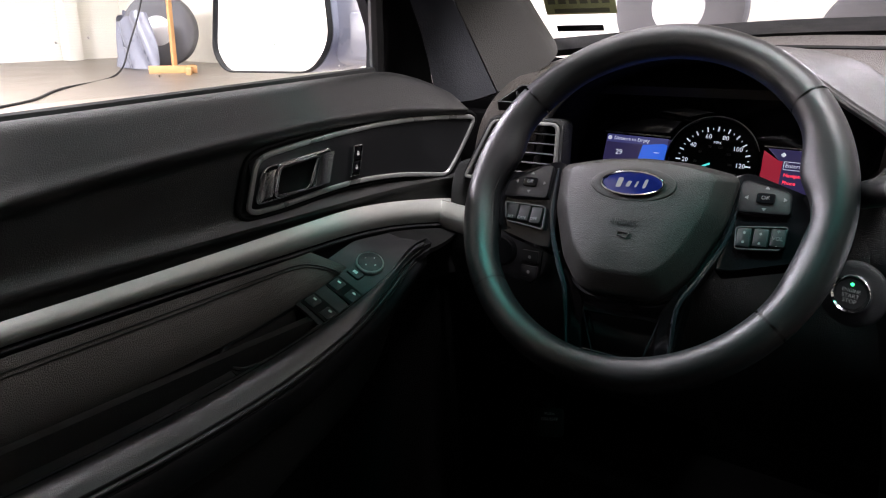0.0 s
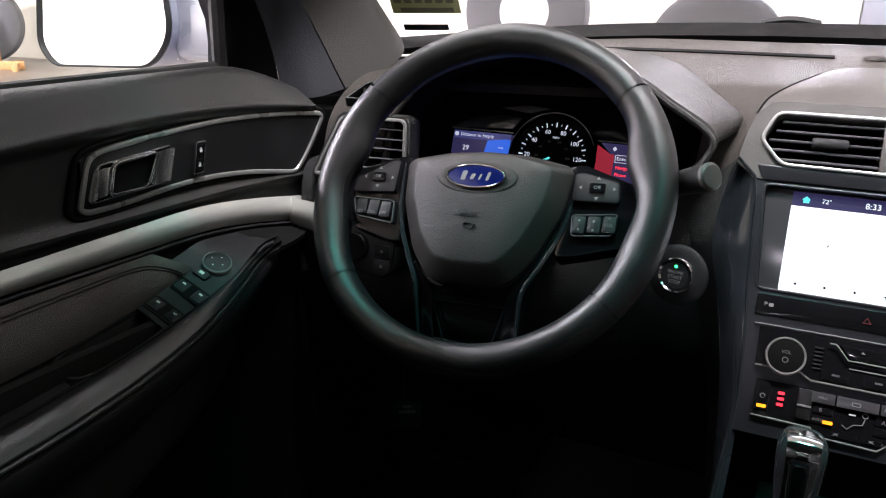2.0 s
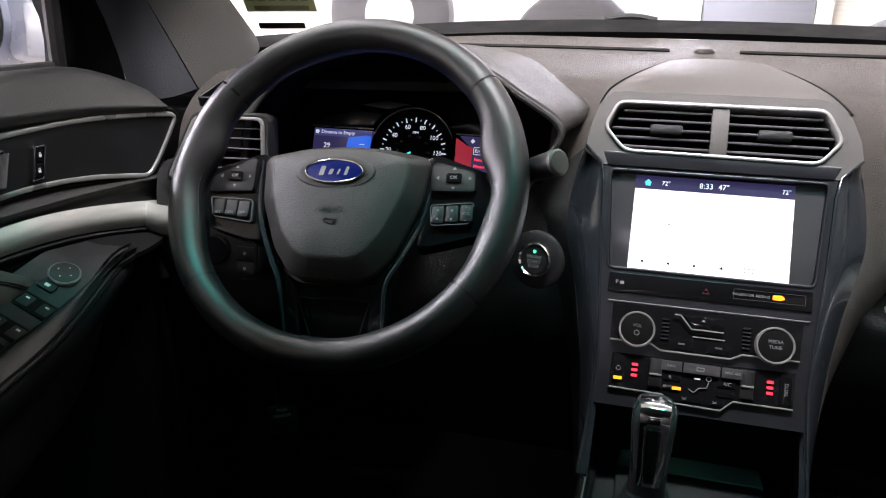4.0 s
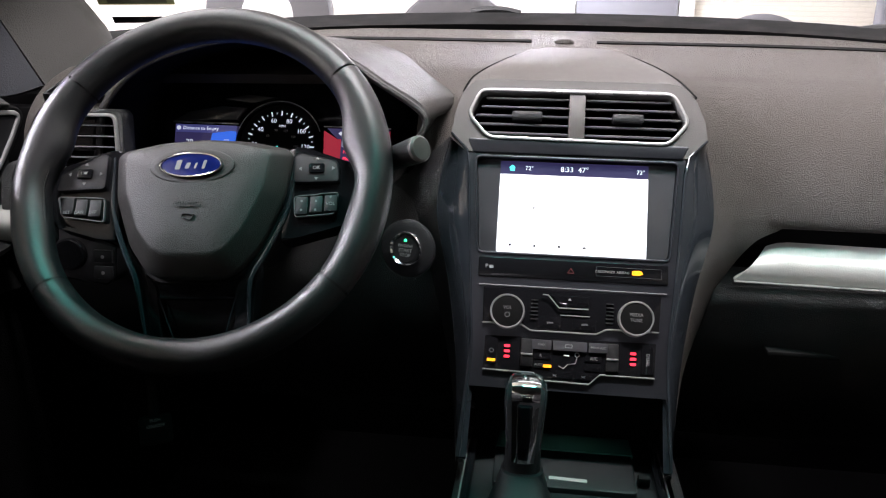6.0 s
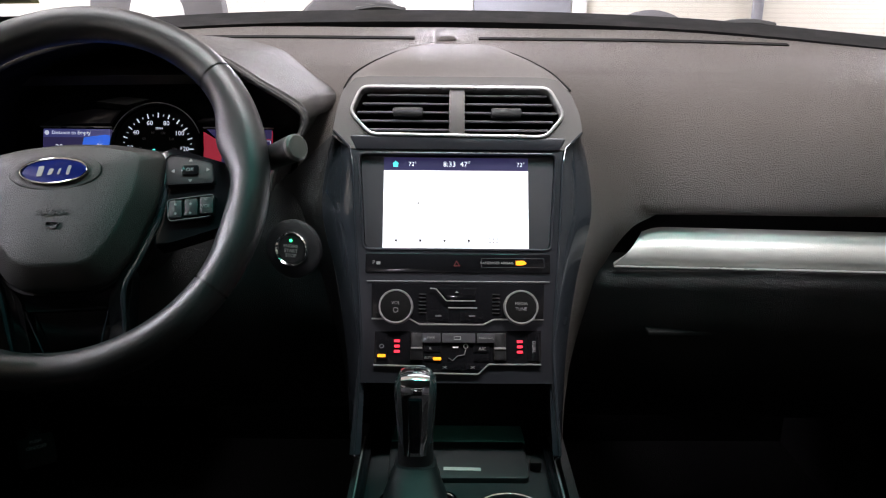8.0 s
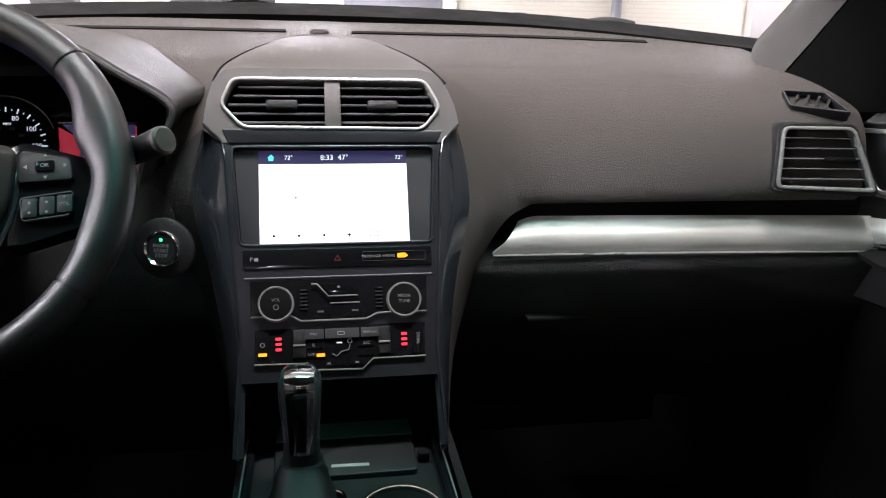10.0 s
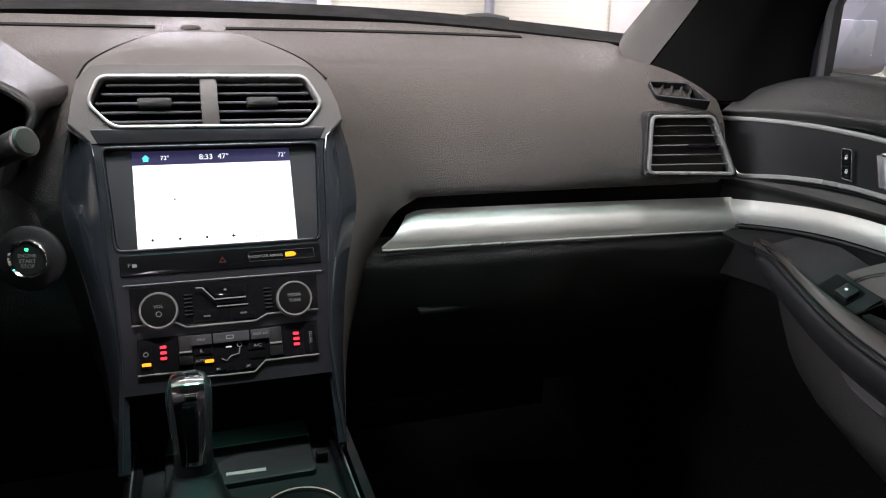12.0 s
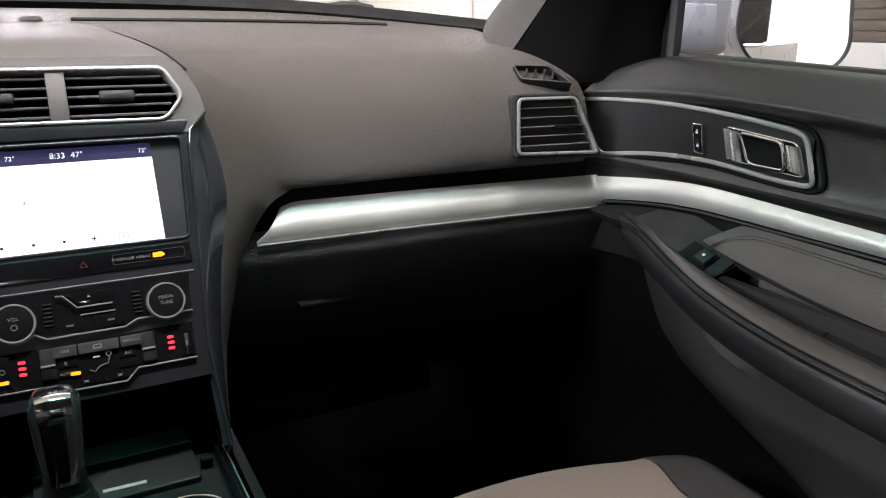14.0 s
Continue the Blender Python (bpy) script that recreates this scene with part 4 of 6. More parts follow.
for edge in (0, 1):
    part("cap_seam", tube([cap(edge, k / 22) + Vector((0, 0, 0.0006)) for k in range(22)], lambda u: 0.0013 * (1 - 0.7 * u), n=6), DARK, stack, "dark seam beside the cap")
# gloss side wings, turned away from the front
for s in (-1, 1):
    def wing(u, v, s=s):
        inner = spline([(0.113, -0.165, 0), (0.1070, -0.05, 0), (0.1095, -0.01, 0), (0.1160, 0.068, 0), (0.1190, 0.107, 0), (0.1220, 0.161, 0), (0.1268, 0.184, 0), (0.1462, 0.2035, 0)], v)
        outer = spline([(0.119, -0.175, 0), (0.1265, -0.06, 0), (0.1405, 0.030, 0), (0.1515, 0.072, 0), (0.1600, 0.108, 0), (0.1610, 0.137, 0), (0.1575, 0.172, 0), (0.1500, 0.206, 0)], v)
        p = inner.lerp(outer, u)
        return SM @ Vector((s * p.x + 0.001, p.y, 0.003 - 0.03 * u ** 1.5))
    part("side_wing", sheet(wing, 8, 30, 0.008 * s), POD, stack, "gloss graphite side wing")
    part("wing_line", tube([SM @ Vector((s * p[0] + 0.001, p[1], 0.004)) for p in ((0.113, -0.165), (0.1070, -0.05), (0.1095, -0.01), (0.1160, 0.068), (0.1190, 0.107), (0.1220, 0.161), (0.1268, 0.184), (0.1462, 0.2035))], 0.0013, n=6), POD, stack, "thin bright line")

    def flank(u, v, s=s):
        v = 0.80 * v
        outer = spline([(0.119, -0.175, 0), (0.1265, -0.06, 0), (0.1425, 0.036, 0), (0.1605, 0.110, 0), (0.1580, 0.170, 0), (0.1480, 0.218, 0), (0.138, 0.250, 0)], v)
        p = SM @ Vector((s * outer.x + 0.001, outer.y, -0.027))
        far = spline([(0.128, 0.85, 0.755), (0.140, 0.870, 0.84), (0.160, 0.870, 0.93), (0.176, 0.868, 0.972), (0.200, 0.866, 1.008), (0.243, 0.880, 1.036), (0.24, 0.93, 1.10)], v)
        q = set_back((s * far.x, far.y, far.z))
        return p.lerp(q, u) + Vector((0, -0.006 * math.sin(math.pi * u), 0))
    # Same vinyl on both sides; the darker driver's side has its shade put into the colour.
    part("flank", sheet(flank, 10, 30, 0.006 * s), PAD if s > 0 else PADLOW, stack, "grained flank beside the wing, driver's side darkened for shade")

screen = new("touchscreen")
screen.parent = stack
tagged(screen, "lit touchscreen with a white page and dark top bar")
part("screen_bezel", slab(inset(BEZ, -0.003), -0.02, -0.006, SM), FASCIA, screen)
part("bezel_edge", frame_ring(BEZ, inset(BEZ, 0.0028), -0.008, 0.0035, SM, 0.001), GRAPHITE, screen)
part("bezel_face", slab(inset(BEZ, 0.0035), -0.008, -0.004, SM, 0.001), SMOKE, screen)
part("page", slab(rect(-0.0855, 0.0645, 0.0835, 0.1580), -0.004, -0.0032, SM), SCREEN, screen, "white lit page")
part("top_bar", slab(rect(-0.0855, 0.1582, 0.0835, 0.1735), -0.004, -0.0032, SM), BAR, screen, "dark top bar")
letters("clock", "8:33  47°", 0.0088, at(SM, 0.0, 0.1655, -0.003), LIT, screen)
letters("temperature", "72°", 0.0068, at(SM, -0.052, 0.1655, -0.003), LIT, screen)
letters("temperature", "72°", 0.0068, at(SM, 0.075, 0.1655, -0.003), LIT, screen)
part("home_icon", slab([(-0.0745, 0.162), (-0.069, 0.162), (-0.069, 0.1655), (-0.0675, 0.1655), (-0.07175, 0.1695), (-0.076, 0.1655), (-0.0745, 0.1655)], -0.003, -0.0028, SM), TEAL, screen)
for x in (-0.070, -0.042, -0.014):
    part("icon", slab(circle(x, 0.0745, 0.0016, 6), -0.0033, -0.003, SM), FASCIA, screen)
part("icon", slab([(0.0105, 0.0745), (0.0135, 0.0752), (0.0142, 0.0785), (0.0149, 0.0752), (0.018, 0.0745), (0.0149, 0.0738), (0.0142, 0.0705), (0.0135, 0.0738)], -0.0033, -0.003, SM), DARK, screen)
for j in range(6):
    part("icon", slab(circle(0.0385 + 0.0042 * (j % 3), 0.0728 + 0.0042 * (j // 3), 0.0009, 6), -0.0033, -0.003, SM), FASCIA, screen)
part("cursor", slab([(-0.0465, 0.119), (-0.043, 0.1205), (-0.0445, 0.1165)], -0.0033, -0.003, SM), DIM, screen)

strip_p = part("status_strip", slab(rect(-0.104, 0.036, 0.107, 0.0585, 0.002), -0.004, 0.0035, SM, 0.001), GLOSS, stack, "gloss black strip under the screen")
letters("park_sign", "P", 0.0065, at(SM, -0.0945, 0.0475, 0.0038), DIM, strip_p)
part("park_mark", box(-0.0915, 0.0455, 0.0034, -0.087, 0.0490, 0.0038, 0, SM), DIM, strip_p)
letters("airbag_words", "PASSENGER AIRBAG", 0.0042, at(SM, 0.046, 0.0478, 0.0038), DIM, strip_p)
part("airbag_lamp", slab(rounded([(0.0675, 0.0455), (0.076, 0.0455), (0.080, 0.0475), (0.0765, 0.0510), (0.0675, 0.0505)], 0.001, 2), 0.0034, 0.0042, SM), AMBER, strip_p, "amber lamp")
part("lamp_window", frame_ring(rect(0.028, 0.0425, 0.1, 0.0535, 0.001), inset(rect(0.028, 0.0425, 0.1, 0.0535, 0.001), 0.0006), 0.0034, 0.0040, SM), SMOKE, strip_p)
part("hazard_sign", frame_ring([(-0.004, 0.044), (0.004, 0.044), (0, 0.0505)], [(-0.0027, 0.0448), (0.0027, 0.0448), (0, 0.0492)], 0.0034, 0.0042, SM), DIMRED, strip_p)

RAD = [(-0.0955, -0.0165), (-0.052, -0.0165), (-0.042, -0.0225), (0.030, -0.0225), (0.042, -0.0165), (0.098, -0.0165), (0.100, 0.0235), (-0.0965, 0.0235)]
radio = part("radio_panel", slab(RAD, -0.004, 0.005, SM, 0.0015), GLOSS, stack, "gloss black radio panel")
part("panel_line", tube([SM @ Vector((x, y, 0.0055)) for x, y in RAD[:6]], 0.0010, n=6), SATIN, radio, "bright edge line")
part("panel_line", tube([SM @ Vector((x, 0.0265, 0.0035)) for x in (-0.102, 0.106)], 0.0007, n=6), DIM, radio)
for x, words in ((-0.0682, ("VOL", "")), (0.0722, ("MEDIA", "TUNE"))):
    knob = part("knob", lathe([(0.0196, 0.0), (0.0194, 0.0125), (0.0188, 0.0142), (0.0176, 0.0142), (0.0170, 0.0130)], at(SM, x, -0.0030), 48), SATIN, radio, "chrome-ringed knob")
    part("knob_face", lathe([(0.0172, 0.005), (0.0172, 0.0132), (0.014, 0.0138), (0.005, 0.0138)], at(SM, x, -0.0030), 40), DARK, knob)
    letters("knob_word", words[0], 0.0050, at(SM, x, 0.0008, 0.0142), DIM, knob)
    if words[1]:
        letters("knob_word", words[1], 0.0050, at(SM, x, -0.0052, 0.0142), DIM, knob)
    else:
        part("power_sign", frame_ring(circle(x, -0.0070, 0.0030, 16), circle(x, -0.0070, 0.0023, 16), 0.0138, 0.0142, SM), DIM, knob)
part("eject_key", slab([(-0.0100, 0.0055), (0.0205, 0.0055), (0.0225, 0.0180), (-0.0205, 0.0180)], 0.004, 0.0078, SM, 0.0008), GLOSS, radio)
part("eject_line", tube([SM @ Vector((x, y, 0.0085)) for x, y in ((-0.0300, 0.0180), (-0.0235, 0.0175), (-0.0115, 0.0040), (0.0210, 0.0040))], 0.0008, n=6), SATIN, radio)
part("eject_sign", slab([(-0.002, 0.013), (0.002, 0.013), (0, 0.0155)], 0.0084, 0.0089, SM), DIM, radio)
part("centre_line", box(-0.0095, -0.0042, 0.005, 0.0230, -0.0030, 0.0062, 0, SM), SATIN, radio)
for x in (-0.024, 0.014):
    part("seek_key", slab(rect(x - 0.010, -0.0195, x + 0.016, -0.0065, 0.001), 0.004, 0.0062, SM, 0.0006), GLOSS, radio)
    part("seek_sign", box(x, -0.0138, 0.0060, x + 0.007, -0.0118, 0.0065, 0, SM), SLAT, radio)
for s in (-1, 1):
    for j in range(6):
        part("ridge", box(s * 0.0415 - 0.004 + 0.003, -0.010 + 0.0042 * j, 0.004, s * 0.0415 + 0.004 + 0.003, -0.0085 + 0.0042 * j, 0.0065, 0, SM), BLACK, radio)

CLI = [(-0.0925, -0.0680), (-0.036, -0.0690), (-0.028, -0.0765), (0.024, -0.0775), (0.036, -0.0665), (0.0945, -0.0665), (0.0955, -0.0285), (-0.0915, -0.0305)]
climate = part("climate_panel", slab(CLI, -0.004, 0.005, SM, 0.0015), GLOSS, stack, "gloss black climate panel")
part("panel_line", tube([SM @ Vector((x, y, 0.0055)) for x, y in CLI[:6]], 0.0010, n=6), SATIN, climate, "bright edge line")
for s, x in ((-1, -0.0665), (1, 0.0710)):
    for j in range(3):
        part("seat_lamp", slab(rect(x - 0.0032, -0.0425 - 0.0058 * j, x + 0.0032, -0.0395 - 0.0058 * j, 0.001), 0.005, 0.0062, SM), RED, climate, "red lamp")
    part("rocker_well", slab(rect(s * 0.0465 - 0.0075 + 0.002, -0.063, s * 0.0465 + 0.0075 + 0.002, -0.031, 0.001), 0.004, 0.0056, SM), DARK, climate)
    part("rocker", slab(rect(s * 0.0465 - 0.0065 + 0.002, -0.062, s * 0.0465 + 0.0065 + 0.002, -0.032, 0.001), 0.005, 0.0085, SM, 0.002), BLACK, climate)
    part("rocker_line", box(s * 0.0465 - 0.0065 + 0.002, -0.050, 0.0085, s * 0.0465 + 0.0065 + 0.002, -0.0478, 0.0100, 0.0006, SM), SATIN, climate)
part("outer_key", slab(rect(-0.090, -0.062, -0.077, -0.033, 0.001), 0.004, 0.0065, SM, 0.001), GLOSS, climate)
part("outer_key", slab(rect(0.080, -0.063, 0.093, -0.031, 0.001), 0.004, 0.0065, SM, 0.001), GLOSS, climate)
letters("outer_word", "DUAL", 0.0052, at(SM, 0.0865, -0.047, 0.0068, -90), DIM, climate)
part("power_sign", frame_ring(circle(-0.0835, -0.047, 0.0026, 12), circle(-0.0835, -0.047, 0.0019, 12), 0.0064, 0.0069, SM), DIM, climate)
for x, y in ((-0.0835, -0.0575), (-0.0215, -0.0605)):
    part("amber_lamp", slab(rect(x - 0.0045, y - 0.0017, x + 0.0045, y + 0.0017, 0.0008), 0.005, 0.0072, SM), AMBER, climate, "amber lamp")
for j, (x0, x1, w) in enumerate(((-0.0394, -0.0176, "MAX"), (-0.0164, 0.0212, ""), (0.0226, 0.0442, "MAX A/C"))):
    key = part("top_key", slab(rect(x0, -0.0430, x1, -0.0320, 0.0008), 0.004, 0.0085, SM, 0.0015), SMOKE, climate, "smoked key")
    if w:
        letters("key_word", w, 0.0040, at(SM, (x0 + x1) / 2, -0.0375, 0.0088), DIM, key)
    else:
        part("key_sign", frame_ring(rect(-0.003, -0.0395, 0.005, -0.0355, 0.001), inset(rect(-0.003, -0.0395, 0.005, -0.0355, 0.001), 0.0007), 0.0084, 0.0088, SM), DIM, key)
for x0, y0 in ((-0.036, -0.0535), (0.019, -0.0535), (0.019, -0.0635), (-0.036, -0.0635), (-0.012, -0.0735), (0.010, -0.0735)):
    part("key", slab(rect(x0, y0, x0 + 0.018, y0 + 0.0085, 0.0008), 0.004, 0.0060, SM, 0.0006), GLOSS, climate)
letters("key_word", "A/C", 0.0052, at(SM, 0.029, -0.0495, 0.0067), DIM, climate)
letters("key_word", "R", 0.0048, at(SM, -0.029, -0.0495, 0.0067), DIM, climate)
letters("key_word", "AUTO", 0.0038, at(SM, -0.0305, -0.0595, 0.0067), DIM, climate)
part("seated_sign", frame_ring(circle(0.0105, -0.0465, 0.0028, 14), circle(0.0105, -0.0465, 0.0020, 14), 0.005, 0.0062, SM), DIM, climate)
part("seated_sign", tube([SM @ Vector((x, y, 0.0058)) for x, y in ((0.0105, -0.050), (0.009, -0.056), (0.001, -0.0575), (-0.004, -0.0625), (-0.009, -0.0595))], 0.0006, n=5), DIM, climate)
part("arrow_sign", box(-0.004, -0.0485, 0.005, 0.002, -0.0470, 0.0060, 0, SM), PRINT, climate)
for x in (-0.013, 0.018):
    part("fan_sign", slab([(x - 0.003, -0.0715), (x, -0.0707), (x + 0.003, -0.0715), (x + 0.0008, -0.0700), (x + 0.003, -0.0685), (x, -0.0693), (x - 0.003, -0.0685), (x - 0.0008, -0.0700)], 0.006, 0.0068, SM), DIM, climate)

# ---- centre console ----
console = thing("centre_console", "black centre console with tray lid and cup holders", "console")
CZ = 0.748


def deck(y):
    return CZ + 0.10 * (y - 0.74)


def console_top(u, v):
    y = 0.20 + 0.66 * v
    w = 0.128 - 0.012 * v
    s = 2 * u - 1
    return (s * w, y, deck(y) - 0.012 * abs(s) ** 8)


part("body", sheet(console_top, 20, 24, 0.02), BLACK, console, "black plastic deck")
for s in (-1, 1):
    part("side_panel", sheet(lambda u, v, s=s: (s * (0.130 - 0.012 * u + 0.015 * v), 0.20 + 0.66 * u, deck(0.20 + 0.66 * u) - 0.004 - 0.36 * v), 12, 6, 0.01), PADLOW, console, "black side panel")
    part("side_rail", tube([(s * (0.114 - 0.010 * k / 8), 0.45 + 0.37 * k / 8, deck(0.45 + 0.37 * k / 8) + 0.002) for k in range(9)], 0.0055, n=10), GLOSS, console, "gloss side rail")
    part("rail_line", tube([(s * (0.1195 - 0.010 * k / 8), 0.45 + 0.37 * k / 8, deck(0.45 + 0.37 * k / 8) + 0.0045) for k in range(9)], 0.0009, n=6), SATIN, console)
DM = basis((0, 0.74, CZ), (1, 0, 0), (0, 1, 0.10))
part("tray_lid", slab(rect(-0.078, 0.004, 0.0785, 0.105, 0.006), -0.002, 0.007, DM, 0.0025), BLACK, console, "black tray lid")
part("lid_label", slab(rect(-0.017, 0.0165, 0.0245, 0.0215), 0.007, 0.0076, at(DM, 0, 0, 0, -2)), SILVER, console, "small pale label")
part("lid_latch", box(0.081, 0.024, 0.0, 0.094, 0.034, 0.012, 0.002, DM), DARK, console)
# Teal slab paints the light that falls through the shade band onto the lid.
part("teal_light_patch", slab([(-0.077, 0.068), (0.0795, 0.068), (0.0775, 0.098), (-0.074, 0.098)], 0.004, 0.0092, DM, 0.001), TEALPATCH, console, "patch of teal light painted on the tray lid")
part("cubby", box(-0.105, 0.10, 0.0, 0.105, 0.115, 0.09, 0, DM), DARK, console, "dark cubby wall")
for x, y in ((0.052, -0.066), (0.052, -0.165)):
    part("cup_ring", frame_ring(circle(x, y, 0.0475, 48), circle(x, y, 0.0435, 48), -0.002, 0.008, DM, 0.0018), CHROME, console, "chrome cup holder ring")
    part("cup_well", lathe([(0.0435, 0.0045), (0.0435, 0.0055), (0.0425, 0.0055), (0.0400, 0.0005), (0.004, 0.0004)], at(DM, x, y), 40), DARK, console)
lever = thing("gear_lever", "gear lever with chrome-fronted smoke grey knob", "gear lever")
part("boot_frame", frame_ring(rect(-0.085, -0.140, -0.002, -0.018, 0.012), inset(rect(-0.085, -0.140, -0.002, -0.018, 0.012), 0.005), 0.0, 0.008, DM, 0.002), CHROME, lever, "chrome boot frame")
LV = basis((-0.0465, 0.716, 0.757), (1, 0, 0), (0, 1, -0.10))
def squash(a, rx, ry):
    c, s = math.cos(a), math.sin(a)
    return rx * abs(c) ** 0.7 * (1 if c > 0 else -1), ry * abs(s) ** 0.7 * (1 if s > 0 else -1)


def loft(rows, n=28, m=Matrix()):
    """Rounded-square sections: (half width, half depth, y, z)."""
    bm = bmesh.new()
    rings = []
    for rx, ry, y, z in rows:
        rings.append([bm.verts.new((lambda q: (q[0], y + q[1], z))(squash(2 * math.pi * k / n, rx, ry))) for k in range(n)])
    for a, b in zip(rings, rings[1:]):
        for k in range(n):
            bm.faces.new((a[k], a[(k + 1) % n], b[(k + 1) % n], b[k]))
    bm.faces.new(rings[0][::-1])
    bm.faces.new(rings[-1])
    bm.transform(m)
    return bm


part("boot", loft([(0.034, 0.042, -0.016, 0), (0.031, 0.037, -0.013, 0.008), (0.0275, 0.030, -0.008, 0.013), (0.0265, 0.027, -0.004, 0.021), (0.0235, 0.023, -0.001, 0.026), (0.0220, 0.021, 0.002, 0.034)], 28, LV), BLACK, lever, "black folded boot")
part("collar", loft([(0.0190, 0.0175, 0.004, 0.030), (0.0185, 0.0170, 0.004, 0.058)], 28, LV), BLACK, lever, "black collar under the knob")
part("knob", loft([(0.015, 0.014, 0.004, 0.03), (0.0175, 0.017, 0.004, 0.052), (0.0205, 0.020, 0.003, 0.085), (0.0222, 0.024, 0.002, 0.110), (0.0215, 0.025, 0.002, 0.124), (0.0165, 0.021, 0.002, 0.131), (0.008, 0.010, 0.002, 0.133)], 28, LV), SMOKE, lever, "smoke grey knob")
def plate(u, v):
    a = 2 * u - 1
    p = spline([(0, -0.0150, 0.046), (0, -0.0185, 0.075), (0, -0.0232, 0.105), (0, -0.0242, 0.122), (0, -0.0165, 0.1335), (0, 0.004, 0.1355)], v)
    return LV @ Vector((a * (0.0115 + 0.003 * min(1, v * 1.5)), p.y + 0.0035 * a * a * (1 - v), p.z - 0.002 * a * a * v))


part("knob_front", sheet(plate, 10, 24, 0.0022), CHROME, lever, "chrome front plate")
part("knob_button", loft([(0.0052, 0.0025, -0.0165, 0.052), (0.0066, 0.003, -0.0205, 0.080), (0.0072, 0.003, -0.0245, 0.106), (0.0072, 0.0022, -0.0250, 0.112)], 20, LV), GLOSS, lever, "gloss release button")
part("knob_band", loft([(0.0206, 0.0245, 0.002, 0.119), (0.0200, 0.0248, 0.002, 0.1225)], 28, LV), CHROME, lever)

# ---- doors ----
def door(s, dx, dy, dz, driver):
    """A door's inner panel: s is +1 for the passenger's side."""
    d = thing("door_1" if driver else "door_2", "black vinyl car door panel with satin trim and padded armrest", "car door", kind="structure")
    W = Matrix.Translation((dx, dy, dz)) @ Matrix.Diagonal((s, 1, 1, 1))
    skin = lambda fn, nu, nv, thick=0.0: sheet(fn, nu, nv, thick * s)
    sill = lambda y: 1.171 + 0.030 * (min(y, 0.80) - 0.79)
    crease = lambda y: spline([(0, 1.050, 0), (0, 1.066, 0), (0, 1.083, 0), (0, 1.099, 0), (0, 1.111, 0), (0, 1.119, 0), (0, 1.124, 0), (0, 1.123, 0), (0, 1.119, 0)], (y + 0.05) / 0.95).y

    def curve_in(y):
        return 0.0 if y < 0.72 else 0.9 * (y - 0.72) ** 2

    def upper(u, v):
        y = -0.45 + 1.345 * u
        a, c = sill(y), crease(y)
        d = max(0.0, min(1.0, (1.118 - c) / 0.05))
        sec = [(0.752, a - 0.020), (0.751, a - 0.006), (0.745, a), (0.733, a - 0.004), (0.720, a + (c - a) * 0.42), (0.708, a + (c - a) * 0.78), (0.7025 - 0.004 * d, c + 0.003), (0.705 - 0.002 * d, c - 0.005), (0.7125, c - 0.013), (0.714, min(c - 0.03, 1.09)), (0.714, 1.04), (0.706, 1.025), (0.716, 1.012), (0.716, 0.99)]
        x, z = spline([(p, q, 0) for p, q in sec], v)[:2]
        t = max(0.0, min(1.0, (y - 0.77) / 0.125))
        if z > 1.114:
            z = 1.114 + (z - 1.114) * (1 - 0.55 * t * t)
        return W @ Vector((x - curve_in(y), y, z))
    part("upper_panel", skin(upper, 60, 56, 0.010), DOORTOP, d, "black grained vinyl upper panel")
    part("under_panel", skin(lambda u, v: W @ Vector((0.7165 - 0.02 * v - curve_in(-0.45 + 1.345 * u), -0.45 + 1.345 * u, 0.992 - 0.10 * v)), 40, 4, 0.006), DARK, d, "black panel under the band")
    part("window_seal", tube([W @ Vector((0.754, -0.45 + 1.24 * k / 20, sill(-0.45 + 1.24 * k / 20) - 0.001)) for k in range(21)], 0.006, n=8), RUBBER, d, "black rubber window seal")

    plane = lambda y, z, o=0.0: W @ Vector((0.711 - curve_in(y) - o, y, z))
    loop = [(0.913, 1.106), (0.86, 1.1095), (0.80, 1.1115), (0.744, 1.111), (0.68, 1.1085), (0.62, 1.1045), (0.570, 1.0995), (0.556, 1.095), (0.550, 1.087), (0.541, 1.058), (0.537, 1.045), (0.546, 1.0405), (0.575, 1.0405), (0.61, 1.0425), (0.65, 1.0455), (0.688, 1.0470), (0.74, 1.0455), (0.79, 1.0415), (0.83, 1.036), (0.866, 1.0305), (0.880, 1.048), (0.897, 1.075)]
    loop = rounded(loop, 0.012, 4)
    part("trim_frame", tube([plane(y, z, 0.002) for y, z in loop], 0.0032, True, 8, flat=0.8, up=(1, 0, 0)), SATIN, d, "satin silver trim frame")
    wide_loop = inset(loop[::-1], -0.0062) if sum(a[0] * b[1] - b[0] * a[1] for a, b in zip(loop, loop[1:] + loop[:1])) < 0 else inset(loop, -0.0062)
    part("frame_groove", tube([plane(y - 0.006 * max(0.0, min(1.0, (0.60 - y) / 0.05)), z, -0.0012) for y, z in wide_loop], 0.0030, True, 8, up=(1, 0, 0)), DARK, d, "dark groove round the frame")

    def insert(u, v):
        y = 0.543 + 0.340 * u + 0.028 * u * v
        lo = spline([(0, 1.042, 0), (0, 1.0435, 0), (0, 1.0465, 0), (0, 1.042, 0), (0, 1.032, 0)], u).y
        hi = spline([(0, 1.094, 0), (0, 1.1045, 0), (0, 1.110, 0), (0, 1.111, 0), (0, 1.1065, 0)], u).y
        return plane(y, lo + (hi - lo) * v, 0.0015)
    part("trim_insert", skin(insert, 24, 6, -0.002), BLACK, d, "black satin insert")
    # inner handle
    hb = new("inner_handle")
    hb.parent = d
    tagged(hb, "chrome inner door handle in a recess")
